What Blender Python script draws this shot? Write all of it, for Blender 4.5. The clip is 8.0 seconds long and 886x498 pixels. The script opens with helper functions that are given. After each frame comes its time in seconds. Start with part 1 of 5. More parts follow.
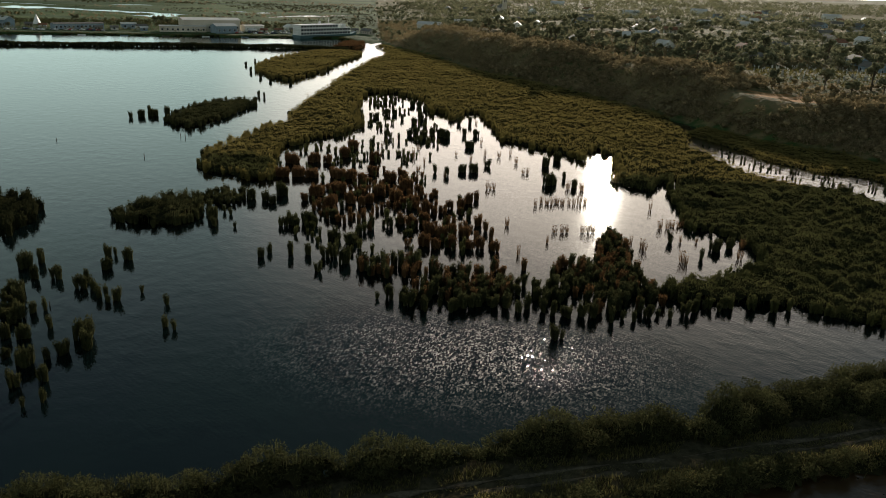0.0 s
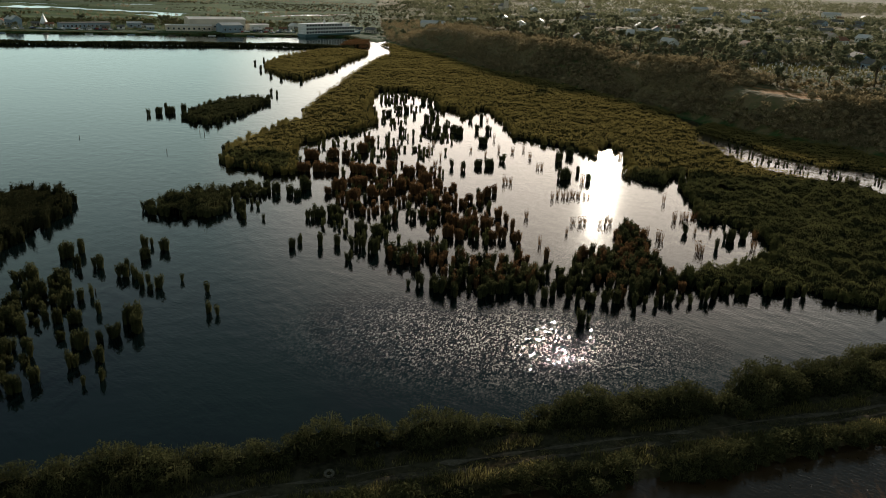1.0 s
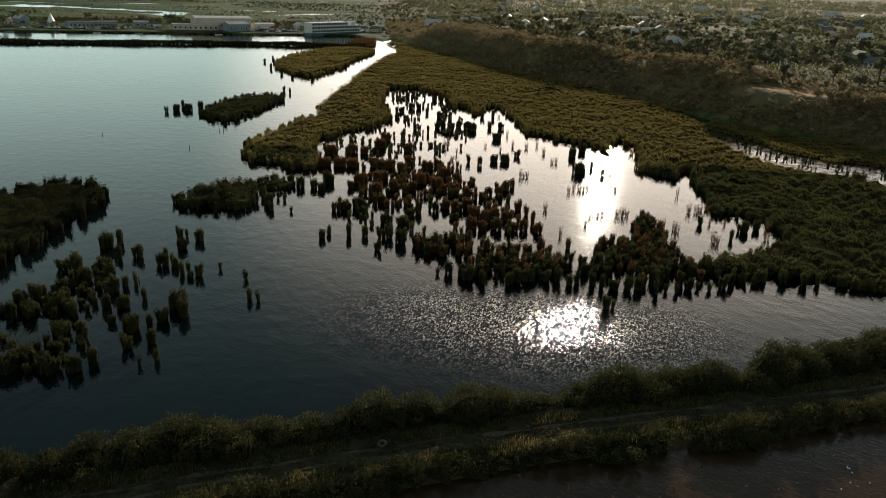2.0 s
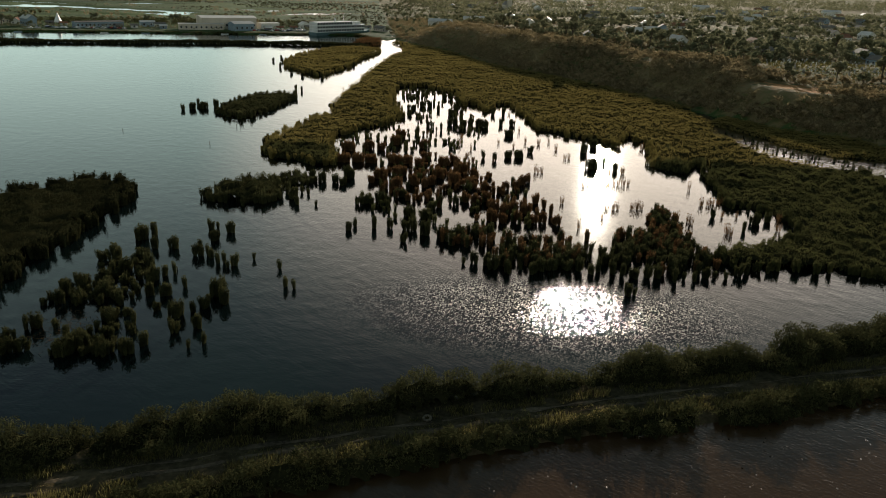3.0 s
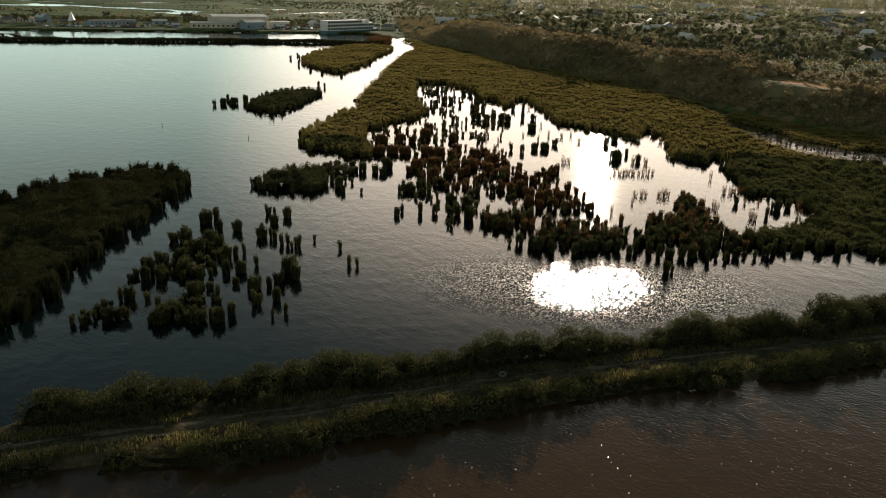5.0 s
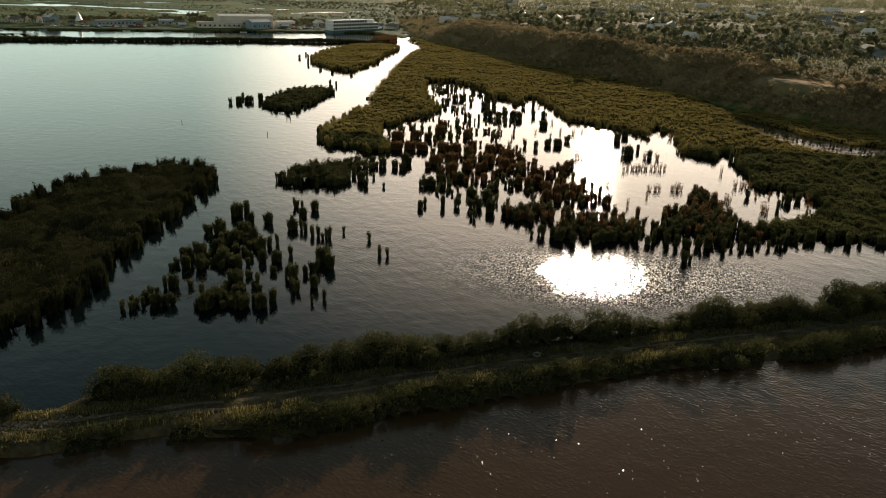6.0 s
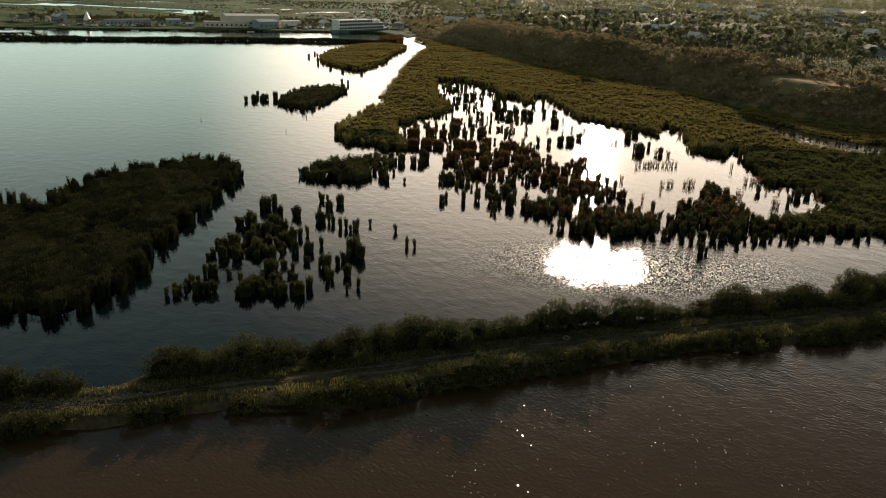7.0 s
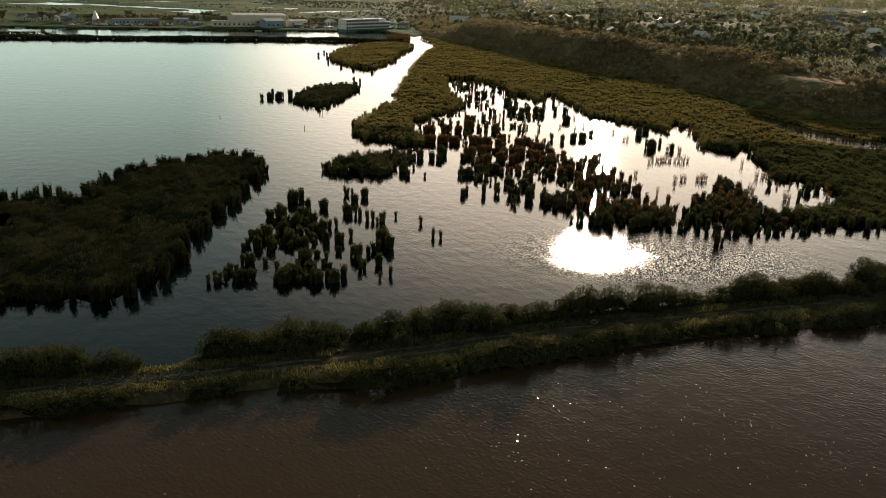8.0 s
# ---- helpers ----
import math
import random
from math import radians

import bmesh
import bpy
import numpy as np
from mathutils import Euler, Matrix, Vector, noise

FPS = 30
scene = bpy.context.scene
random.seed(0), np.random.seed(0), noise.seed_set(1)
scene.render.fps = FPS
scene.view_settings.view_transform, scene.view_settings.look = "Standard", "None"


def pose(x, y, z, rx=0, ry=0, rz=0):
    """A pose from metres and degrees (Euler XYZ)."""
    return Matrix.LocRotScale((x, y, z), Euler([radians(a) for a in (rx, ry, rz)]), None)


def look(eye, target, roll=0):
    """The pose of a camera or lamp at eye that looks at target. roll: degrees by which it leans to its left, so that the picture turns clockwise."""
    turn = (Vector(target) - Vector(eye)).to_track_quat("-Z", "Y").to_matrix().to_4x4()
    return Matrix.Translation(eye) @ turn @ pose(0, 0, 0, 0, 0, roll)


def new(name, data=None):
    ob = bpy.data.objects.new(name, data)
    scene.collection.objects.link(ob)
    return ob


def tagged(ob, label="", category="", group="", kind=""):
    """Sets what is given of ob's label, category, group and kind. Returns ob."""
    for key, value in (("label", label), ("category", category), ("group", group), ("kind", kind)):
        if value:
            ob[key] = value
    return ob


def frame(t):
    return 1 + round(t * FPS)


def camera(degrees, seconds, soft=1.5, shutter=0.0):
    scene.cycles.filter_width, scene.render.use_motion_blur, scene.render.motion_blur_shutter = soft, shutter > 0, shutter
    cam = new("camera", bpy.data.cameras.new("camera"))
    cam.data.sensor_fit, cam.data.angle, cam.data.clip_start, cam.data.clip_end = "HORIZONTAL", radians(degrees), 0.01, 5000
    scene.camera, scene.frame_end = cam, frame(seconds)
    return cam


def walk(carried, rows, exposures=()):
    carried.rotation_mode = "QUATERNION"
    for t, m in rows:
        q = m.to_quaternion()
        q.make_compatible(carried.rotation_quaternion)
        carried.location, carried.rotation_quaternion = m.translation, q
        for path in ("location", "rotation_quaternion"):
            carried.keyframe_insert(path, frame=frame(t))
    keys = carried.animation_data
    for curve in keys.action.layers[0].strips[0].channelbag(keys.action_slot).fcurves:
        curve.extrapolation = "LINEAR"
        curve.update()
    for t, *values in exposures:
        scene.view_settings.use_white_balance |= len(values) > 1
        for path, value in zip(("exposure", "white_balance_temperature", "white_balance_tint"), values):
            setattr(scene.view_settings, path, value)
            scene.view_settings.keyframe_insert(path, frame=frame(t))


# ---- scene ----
cam = camera(60.2, 8.0, soft=0.6)
PATH = [
    (0, (0.026, 0.015, 49.986), (-0.074, 1.898, 49.32), 2.2),
    (0.5, (-2.308, -2.751, 49.945), (-2.406, -0.868, 49.278), 2.2),
    (1, (-4.704, -5.598, 49.862), (-4.8, -3.716, 49.194), 2.1),
    (1.5, (-7.107, -8.406, 49.791), (-7.201, -6.524, 49.122), 2.1),
    (3, (-14.197, -16.858, 49.726), (-14.286, -14.976, 49.055), 2.0),
    (3.5, (-16.354, -19.429, 49.676), (-16.44, -17.547, 49.005), 2.0),
    (4, (-18.932, -22.423, 49.708), (-19.017, -20.542, 49.035), 2.0),
    (4.5, (-21.065, -25.033, 49.663), (-21.149, -23.152, 48.99), 2.0),
    (6, (-28.367, -33.817, 49.608), (-28.446, -31.936, 48.934), 1.9),
    (6.5, (-30.537, -36.456, 49.646), (-30.616, -34.574, 48.972), 2.0),
    (7, (-33.096, -39.568, 49.634), (-33.173, -37.686, 48.96), 2.0),
    (7.5, (-35.318, -42.147, 49.542), (-35.395, -40.266, 48.868), 2.0),
    (8, (-37.821, -45.301, 49.586), (-37.898, -43.42, 48.911), 2.0),
]
walk(cam, [(t, look(eye, target, roll)) for t, eye, target, roll in PATH],
     exposures=[(0, -0.2, 6450, 7), (4.5, -0.1, 6850, 7.5), (6, -0.02, 7100, 8.5), (8, -0.1, 7100, 8)])

# ---- sky, sun, exposure ----
SUN_AZ, SUN_EL = 8.9, 12.8          # degrees from +y towards +x, and above the horizon
world = bpy.data.worlds.new("sky")
scene.world = world
world.use_nodes = True
wn, wl = world.node_tree.nodes, world.node_tree.links
wn.clear()
sky = wn.new("ShaderNodeTexSky")
sky.sky_type, sky.sun_disc = "NISHITA", False
sky.sun_elevation, sky.sun_rotation = radians(SUN_EL), radians(SUN_AZ)
sky.dust_density, sky.air_density, sky.ozone_density = 1.2, 1.0, 2.0
co = wn.new("ShaderNodeTexCoord")
stretch = wn.new("ShaderNodeMapping")
stretch.inputs["Scale"].default_value = (1.0, 1.0, 2.6)
cloud = wn.new("ShaderNodeTexNoise")
cloud.inputs["Scale"].default_value, cloud.inputs["Detail"].default_value = 4.0, 5.0
veil = wn.new("ShaderNodeMapRange")
veil.inputs["From Min"].default_value, veil.inputs["From Max"].default_value = 0.35, 0.75
veil.inputs["To Max"].default_value = 0.85
mixed = wn.new("ShaderNodeMix")
mixed.data_type = "RGBA"
mixed.inputs["B"].default_value = (3.0, 5.0, 5.0, 1)
back = wn.new("ShaderNodeBackground")
back.inputs["Strength"].default_value = 0.05
wout = wn.new("ShaderNodeOutputWorld")
wl.new(co.outputs["Generated"], stretch.inputs["Vector"])
wl.new(stretch.outputs["Vector"], cloud.inputs["Vector"])
wl.new(cloud.outputs["Fac"], veil.inputs["Value"])
wl.new(veil.outputs["Result"], mixed.inputs["Factor"])
wl.new(sky.outputs["Color"], mixed.inputs["A"])
# a hazy horizon that thins with height
level = wn.new("ShaderNodeSeparateXYZ")
haze = wn.new("ShaderNodeMapRange")
haze.interpolation_type = "SMOOTHSTEP"
haze.inputs["From Min"].default_value, haze.inputs["From Max"].default_value = 0.0, 0.535
haze.inputs["To Min"].default_value, haze.inputs["To Max"].default_value = 0.88, 0.0
hazed = wn.new("ShaderNodeMix")
hazed.data_type = "RGBA"
# the haze brightens round the sun
toward_sun = wn.new("ShaderNodeVectorMath")
toward_sun.operation = "DOT_PRODUCT"
toward_sun.inputs[1].default_value = (math.sin(radians(SUN_AZ)) * math.cos(radians(SUN_EL)), math.cos(radians(SUN_AZ)) * math.cos(radians(SUN_EL)), math.sin(radians(SUN_EL)))
glow = wn.new("ShaderNodeMapRange")
glow.interpolation_type = "SMOOTHSTEP"
glow.inputs["From Min"].default_value, glow.inputs["From Max"].default_value = 0.865, 1.0
halo = wn.new("ShaderNodeMix")
halo.data_type = "RGBA"
halo.inputs["B"].default_value = (112.0, 95.0, 82.0, 1)
# and is dim over the land behind, away from the sun
facing = wn.new("ShaderNodeMapRange")
facing.interpolation_type = "SMOOTHSTEP"
facing.inputs["From Min"].default_value, facing.inputs["From Max"].default_value = -0.2, 0.72
sides = wn.new("ShaderNodeMix")
sides.data_type = "RGBA"
sides.inputs["A"].default_value, sides.inputs["B"].default_value = (20.0, 21.5, 19.0, 1), (20.8, 27.0, 25.2, 1)
wl.new(toward_sun.outputs["Value"], facing.inputs["Value"])
wl.new(facing.outputs["Result"], sides.inputs["Factor"])
wl.new(sides.outputs["Result"], halo.inputs["A"])
wl.new(co.outputs["Generated"], toward_sun.inputs[0])
wl.new(toward_sun.outputs["Value"], glow.inputs["Value"])
wl.new(glow.outputs["Result"], halo.inputs["Factor"])
wl.new(halo.outputs["Result"], hazed.inputs["B"])
wl.new(co.outputs["Generated"], level.inputs["Vector"])
wl.new(level.outputs["Z"], haze.inputs["Value"])
wl.new(haze.outputs["Result"], hazed.inputs["Factor"])
wl.new(mixed.outputs["Result"], hazed.inputs["A"])
wl.new(hazed.outputs["Result"], back.inputs["Color"])
wl.new(back.outputs["Background"], wout.inputs["Surface"])

sun = new("sun", bpy.data.lights.new("sun", "SUN"))
sun.data.energy, sun.data.angle, sun.data.color = 5.0, radians(0.6), (1.0, 0.88, 0.74)
az, el = radians(SUN_AZ), radians(SUN_EL)
toward = Vector((math.sin(az) * math.cos(el), math.cos(az) * math.cos(el), math.sin(el)))
sun.matrix_world = look(toward * 900, (0, 0, 0))


# ---- materials ----
def material(name):
    m = bpy.data.materials.new(name)
    m.use_nodes = True
    m.node_tree.nodes.clear()
    return m, m.node_tree.nodes, m.node_tree.links


def tinted(name, dark, light, rough=0.8, grain=3.0, broad=0.15, spread=0.5, metal=0.0, bump=0.0, through_light=0.0, ior=1.45):
    """A surface that varies between two colours by a fine and a broad noise and from piece to piece."""
    m, n, l = material(name)
    geo = n.new("ShaderNodeNewGeometry")
    fine, wide = n.new("ShaderNodeTexNoise"), n.new("ShaderNodeTexNoise")
    fine.inputs["Scale"].default_value, fine.inputs["Detail"].default_value = grain, 5
    wide.inputs["Scale"].default_value, wide.inputs["Detail"].default_value = broad, 4
    l.new(geo.outputs["Position"], fine.inputs["Vector"])
    l.new(geo.outputs["Position"], wide.inputs["Vector"])
    a = n.new("ShaderNodeMath")
    a.operation = "ADD"
    l.new(fine.outputs["Fac"], a.inputs[0])
    l.new(wide.outputs["Fac"], a.inputs[1])
    b = n.new("ShaderNodeMath")
    b.operation = "MULTIPLY_ADD"
    b.inputs[1].default_value = spread
    l.new(geo.outputs["Random Per Island"], b.inputs[0])
    l.new(a.outputs[0], b.inputs[2])
    r = n.new("ShaderNodeMapRange")
    r.inputs["From Min"].default_value, r.inputs["From Max"].default_value = 0.7 + 0.1 * spread, 1.3 + 0.9 * spread
    l.new(b.outputs[0], r.inputs["Value"])
    c = n.new("ShaderNodeMix")
    c.data_type = "RGBA"
    c.inputs["A"].default_value, c.inputs["B"].default_value = (*dark, 1), (*light, 1)
    l.new(r.outputs["Result"], c.inputs["Factor"])
    p = n.new("ShaderNodeBsdfPrincipled")
    p.inputs["Roughness"].default_value, p.inputs["Metallic"].default_value, p.inputs["IOR"].default_value = rough, metal, ior
    p.inputs["Specular IOR Level"].default_value = 0.0 if rough > 0.88 else 0.15 if rough > 0.75 else 0.5
    l.new(c.outputs["Result"], p.inputs["Base Color"])
    if bump:
        k = n.new("ShaderNodeBump")
        k.inputs["Strength"].default_value, k.inputs["Distance"].default_value = 1.0, bump
        l.new(fine.outputs["Fac"], k.inputs["Height"])
        l.new(k.outputs["Normal"], p.inputs["Normal"])
    out = n.new("ShaderNodeOutputMaterial")
    if through_light:
        p.inputs["Specular IOR Level"].default_value = 0.0
        t, x = n.new("ShaderNodeBsdfTranslucent"), n.new("ShaderNodeMixShader")
        l.new(c.outputs["Result"], t.inputs["Color"])
        x.inputs["Fac"].default_value = through_light
        l.new(p.outputs["BSDF"], x.inputs[1])
        l.new(t.outputs["BSDF"], x.inputs[2])
        l.new(x.outputs["Shader"], out.inputs["Surface"])
    else:
        l.new(p.outputs["BSDF"], out.inputs["Surface"])
    return m


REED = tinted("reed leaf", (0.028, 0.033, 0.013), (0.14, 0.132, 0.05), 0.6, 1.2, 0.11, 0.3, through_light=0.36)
# paler and more golden than the near bed's leaf
REED_PALE = tinted("pale golden reed leaf", (0.09, 0.075, 0.022), (0.3, 0.235, 0.08), 0.6, 1.2, 0.11, 0.3, through_light=0.42)
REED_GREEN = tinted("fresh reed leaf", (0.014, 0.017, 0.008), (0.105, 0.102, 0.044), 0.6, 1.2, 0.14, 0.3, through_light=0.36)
# same leaf darkened for the long island: shade put into the colour
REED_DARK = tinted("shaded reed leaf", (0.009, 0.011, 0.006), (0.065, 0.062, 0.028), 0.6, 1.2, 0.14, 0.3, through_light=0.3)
REED_OLD = tinted("old reed", (0.055, 0.03, 0.014), (0.22, 0.12, 0.055), 0.7, 1.5, 0.1, 0.7, through_light=0.35)
# near-black inner body of the beds: shade in the dips put into its colour
REED_SHADE = tinted("shade between reeds", (0.012, 0.013, 0.006), (0.032, 0.03, 0.014), 0.9, 2.0, 0.1, 0.0)
SEDGE = tinted("dyke grass", (0.04, 0.044, 0.014), (0.26, 0.215, 0.085), 0.6, 1.5, 0.12, 0.7, through_light=0.5)
LEAF = tinted("tree leaf", (0.09, 0.1, 0.058), (0.27, 0.25, 0.145), 0.6, 0.8, 0.02, 0.7, through_light=0.45)
SCRUB = tinted("scrub leaf", (0.12, 0.095, 0.05), (0.38, 0.29, 0.165), 0.7, 0.8, 0.03, 0.7, through_light=0.4)
BARK = tinted("bark", (0.05, 0.04, 0.03), (0.14, 0.11, 0.08), 0.9, 8, 1)
EARTH = tinted("track earth", (0.055, 0.043, 0.03), (0.19, 0.145, 0.1), 0.95, 2.5, 0.3, 0.0, bump=0.06)
STONE = tinted("pale rubble", (0.22, 0.2, 0.17), (0.45, 0.41, 0.36), 0.85, 4, 0.5, 0.5)
PLASTER = tinted("white plaster", (0.55, 0.53, 0.48), (0.78, 0.76, 0.7), 0.8, 2, 0.1, 0.0)
CREAM = tinted("cream render", (0.5, 0.43, 0.34), (0.68, 0.6, 0.5), 0.85, 2, 0.1, 0.0)
BLUE_WALL = tinted("grey-blue boards", (0.16, 0.22, 0.27), (0.3, 0.37, 0.42), 0.7, 2, 0.2, 0.0)
SHEET = tinted("pale roof sheet", (0.55, 0.5, 0.46), (0.75, 0.7, 0.65), 0.5, 1, 0.1, 0.0)
TILE = tinted("clay roof", (0.16, 0.07, 0.045), (0.32, 0.15, 0.09), 0.8, 3, 0.2, 0.3)
SLATE = tinted("asbestos roof", (0.11, 0.1, 0.09), (0.22, 0.2, 0.18), 0.85, 3, 0.2, 0.3)
PAINT = tinted("white ship paint", (0.6, 0.6, 0.58), (0.8, 0.8, 0.78), 0.45, 2, 0.2, 0.0)
HULL = tinted("sea-green hull paint", (0.06, 0.12, 0.13), (0.12, 0.2, 0.21), 0.5, 2, 0.2, 0.0)
GLASS = tinted("dark window glass", (0.015, 0.02, 0.022), (0.03, 0.035, 0.04), 0.08, 2, 0.2, 0.0)
RUBBER = tinted("rubber", (0.015, 0.015, 0.015), (0.03, 0.03, 0.03), 0.9, 10, 1, 0.0)
TIMBER = tinted("weathered timber", (0.08, 0.065, 0.05), (0.2, 0.17, 0.14), 0.9, 6, 0.5, 0.2)
CAR_PAINTS = [tinted("car paint " + w, tuple(0.8 * v for v in c), c, 0.3, 2, 0.5, 0.0) for w, c in (
    ("white", (0.75, 0.75, 0.73)), ("silver", (0.4, 0.41, 0.42)), ("red", (0.35, 0.05, 0.04)), ("dark blue", (0.04, 0.06, 0.12)))]


def math_node(n, l, op, a, b, c=None):
    """One step of arithmetic on sockets or plain numbers."""
    m = n.new("ShaderNodeMath")
    m.operation = op
    for k, v in enumerate((a, b, c)):
        if v is None:
            continue
        if isinstance(v, (int, float)):
            m.inputs[k].default_value = v
        else:
            l.new(v, m.inputs[k])
    return m.outputs[0]


def water_material(name, body, slope, turn, size, zones=(), rough=0.05, gusts=(0.6, 1.25), facets=0.0, crest=0.24, swell=2.4):
    """Open water: a dark body under a glossy skin with wind ripples. size: ripples to the metre.
    zones: (x, y, half-width, half-length, inner, ripple there, roughness there, steep wavelets there).
    facets: how far the steep wavelets lean everywhere."""
    m, n, l = material(name)
    geo = n.new("ShaderNodeNewGeometry")

    def ripple(freq, across, swing, detail):
        mp = n.new("ShaderNodeMapping")
        mp.vector_type = "TEXTURE"
        mp.inputs["Rotation"].default_value = (0, 0, radians(swing))
        mp.inputs["Scale"].default_value = (1 / (across * freq), 1 / freq, 1 / freq)
        nz = n.new("ShaderNodeTexNoise")
        nz.inputs["Scale"].default_value, nz.inputs["Detail"].default_value, nz.inputs["Roughness"].default_value = 1.0, detail, 0.5
        l.new(geo.outputs["Position"], mp.inputs["Vector"])
        l.new(mp.outputs["Vector"], nz.inputs["Vector"])
        return nz.outputs["Fac"]

    def patches(scale, lo, hi):
        nz = n.new("ShaderNodeTexNoise")
        nz.inputs["Scale"].default_value, nz.inputs["Detail"].default_value = scale, 3
        l.new(geo.outputs["Position"], nz.inputs["Vector"])
        r = n.new("ShaderNodeMapRange")
        r.inputs["From Min"].default_value, r.inputs["From Max"].default_value = 0.3, 0.7
        r.inputs["To Min"].default_value, r.inputs["To Max"].default_value = lo, hi
        l.new(nz.outputs["Fac"], r.inputs["Value"])
        return r.outputs["Result"]

    waves = ripple(size, crest, turn, 1.5)
    waves = math_node(n, l, "MULTIPLY_ADD", ripple(size * 1.35, 0.8, turn + 55, 1.0), 0.45, waves)
    waves = math_node(n, l, "MULTIPLY_ADD", ripple(size * 0.16, 0.6, turn - 20, 1.0), swell, waves)
    # gusts: broad and small patches of stronger and weaker ripple
    force = math_node(n, l, "MULTIPLY", patches(0.025, *gusts), patches(0.3, 0.75, 1.25))
    skin = None
    lean = facets
    for cx, cy, rx, ry, inner, there, gloss, steep in zones:
        v = n.new("ShaderNodeVectorMath")
        v.operation = "SUBTRACT"
        v.inputs[1].default_value = (cx, cy, 0)
        l.new(geo.outputs["Position"], v.inputs[0])
        v2 = n.new("ShaderNodeVectorMath")
        v2.operation = "DIVIDE"
        v2.inputs[1].default_value = (rx, ry, 1)
        l.new(v.outputs[0], v2.inputs[0])
        ln = n.new("ShaderNodeVectorMath")
        ln.operation = "LENGTH"
        l.new(v2.outputs[0], ln.inputs[0])
        r = n.new("ShaderNodeMapRange")
        r.interpolation_type = "SMOOTHSTEP"
        r.inputs["From Min"].default_value, r.inputs["From Max"].default_value = inner, 1.0
        r.inputs["To Min"].default_value, r.inputs["To Max"].default_value = 1.0, 0.0
        l.new(ln.outputs["Value"], r.inputs["Value"])
        w = r.outputs["Result"]
        force = math_node(n, l, "MULTIPLY", force, math_node(n, l, "MULTIPLY_ADD", w, there - 1.0, 1.0))
        skin = math_node(n, l, "MULTIPLY_ADD", w, gloss - rough, skin if skin is not None else rough)
        lean = math_node(n, l, "MULTIPLY_ADD", w, steep, lean)
    bump = n.new("ShaderNodeBump")
    bump.inputs["Strength"].default_value, bump.inputs["Distance"].default_value = 1.0, slope
    l.new(math_node(n, l, "MULTIPLY", waves, force), bump.inputs["Height"])
    p = n.new("ShaderNodeBsdfPrincipled")
    p.inputs["Base Color"].default_value = (*body, 1)
    p.inputs["Roughness"].default_value, p.inputs["IOR"].default_value = rough, 1.333
    if skin is not None:
        l.new(skin, p.inputs["Roughness"])
    # steep wavelets, each leaning its own way
    mp = n.new("ShaderNodeMapping")
    mp.vector_type = "TEXTURE"
    mp.inputs["Scale"].default_value = (0.12, 0.24, 1.0) if facets else (0.19, 0.4, 1.0)
    mp.inputs["Rotation"].default_value = (0, 0, radians(-12))
    cell = n.new("ShaderNodeTexVoronoi")
    cell.inputs["Scale"].default_value = 1.0
    l.new(geo.outputs["Position"], mp.inputs["Vector"])
    l.new(mp.outputs["Vector"], cell.inputs["Vector"])
    way = n.new("ShaderNodeVectorMath")
    way.operation = "MULTIPLY_ADD"
    way.inputs[1].default_value, way.inputs[2].default_value = ((1.2, 1, 0), (-0.6, 0.1, 0)) if facets else ((2, 2, 0), (-1, -1, 0))
    l.new(cell.outputs["Color"], way.inputs[0])
    scaled = n.new("ShaderNodeVectorMath")
    scaled.operation = "SCALE"
    l.new(way.outputs[0], scaled.inputs[0])
    if isinstance(lean, float):
        # few lean far, most not at all
        bits = n.new("ShaderNodeSeparateColor")
        l.new(cell.outputs["Color"], bits.inputs["Color"])
        l.new(math_node(n, l, "MULTIPLY", math_node(n, l, "GREATER_THAN", bits.outputs["Blue"], 0.9955), lean), scaled.inputs["Scale"])
    else:
        l.new(lean, scaled.inputs["Scale"])
    tilt = n.new("ShaderNodeVectorMath")
    tilt.operation = "ADD"
    l.new(bump.outputs["Normal"], tilt.inputs[0])
    l.new(scaled.outputs[0], tilt.inputs[1])
    unit = n.new("ShaderNodeVectorMath")
    unit.operation = "NORMALIZE"
    l.new(tilt.outputs[0], unit.inputs[0])
    l.new(unit.outputs[0], p.inputs["Normal"])
    out = n.new("ShaderNodeOutputMaterial")
    l.new(p.outputs["BSDF"], out.inputs["Surface"])
    return m


# the pond lies still; a breeze roughens the open reach before the fringe
LAGOON = water_material("lagoon water", (0.003, 0.007, 0.007), 0.014, -38, 2.3, rough=0.05,
                        zones=((2, 205, 75, 100, 0.7, 0.45, 0.06, 0.012), (-2, 95, 42, 22, 0.0, 1.5, 0.05, 0.14)))
LAKE = water_material("muddy lake water", (0.052, 0.028, 0.012), 0.03, -36, 2.5, rough=0.08, facets=0.17, crest=0.5, swell=1.0)


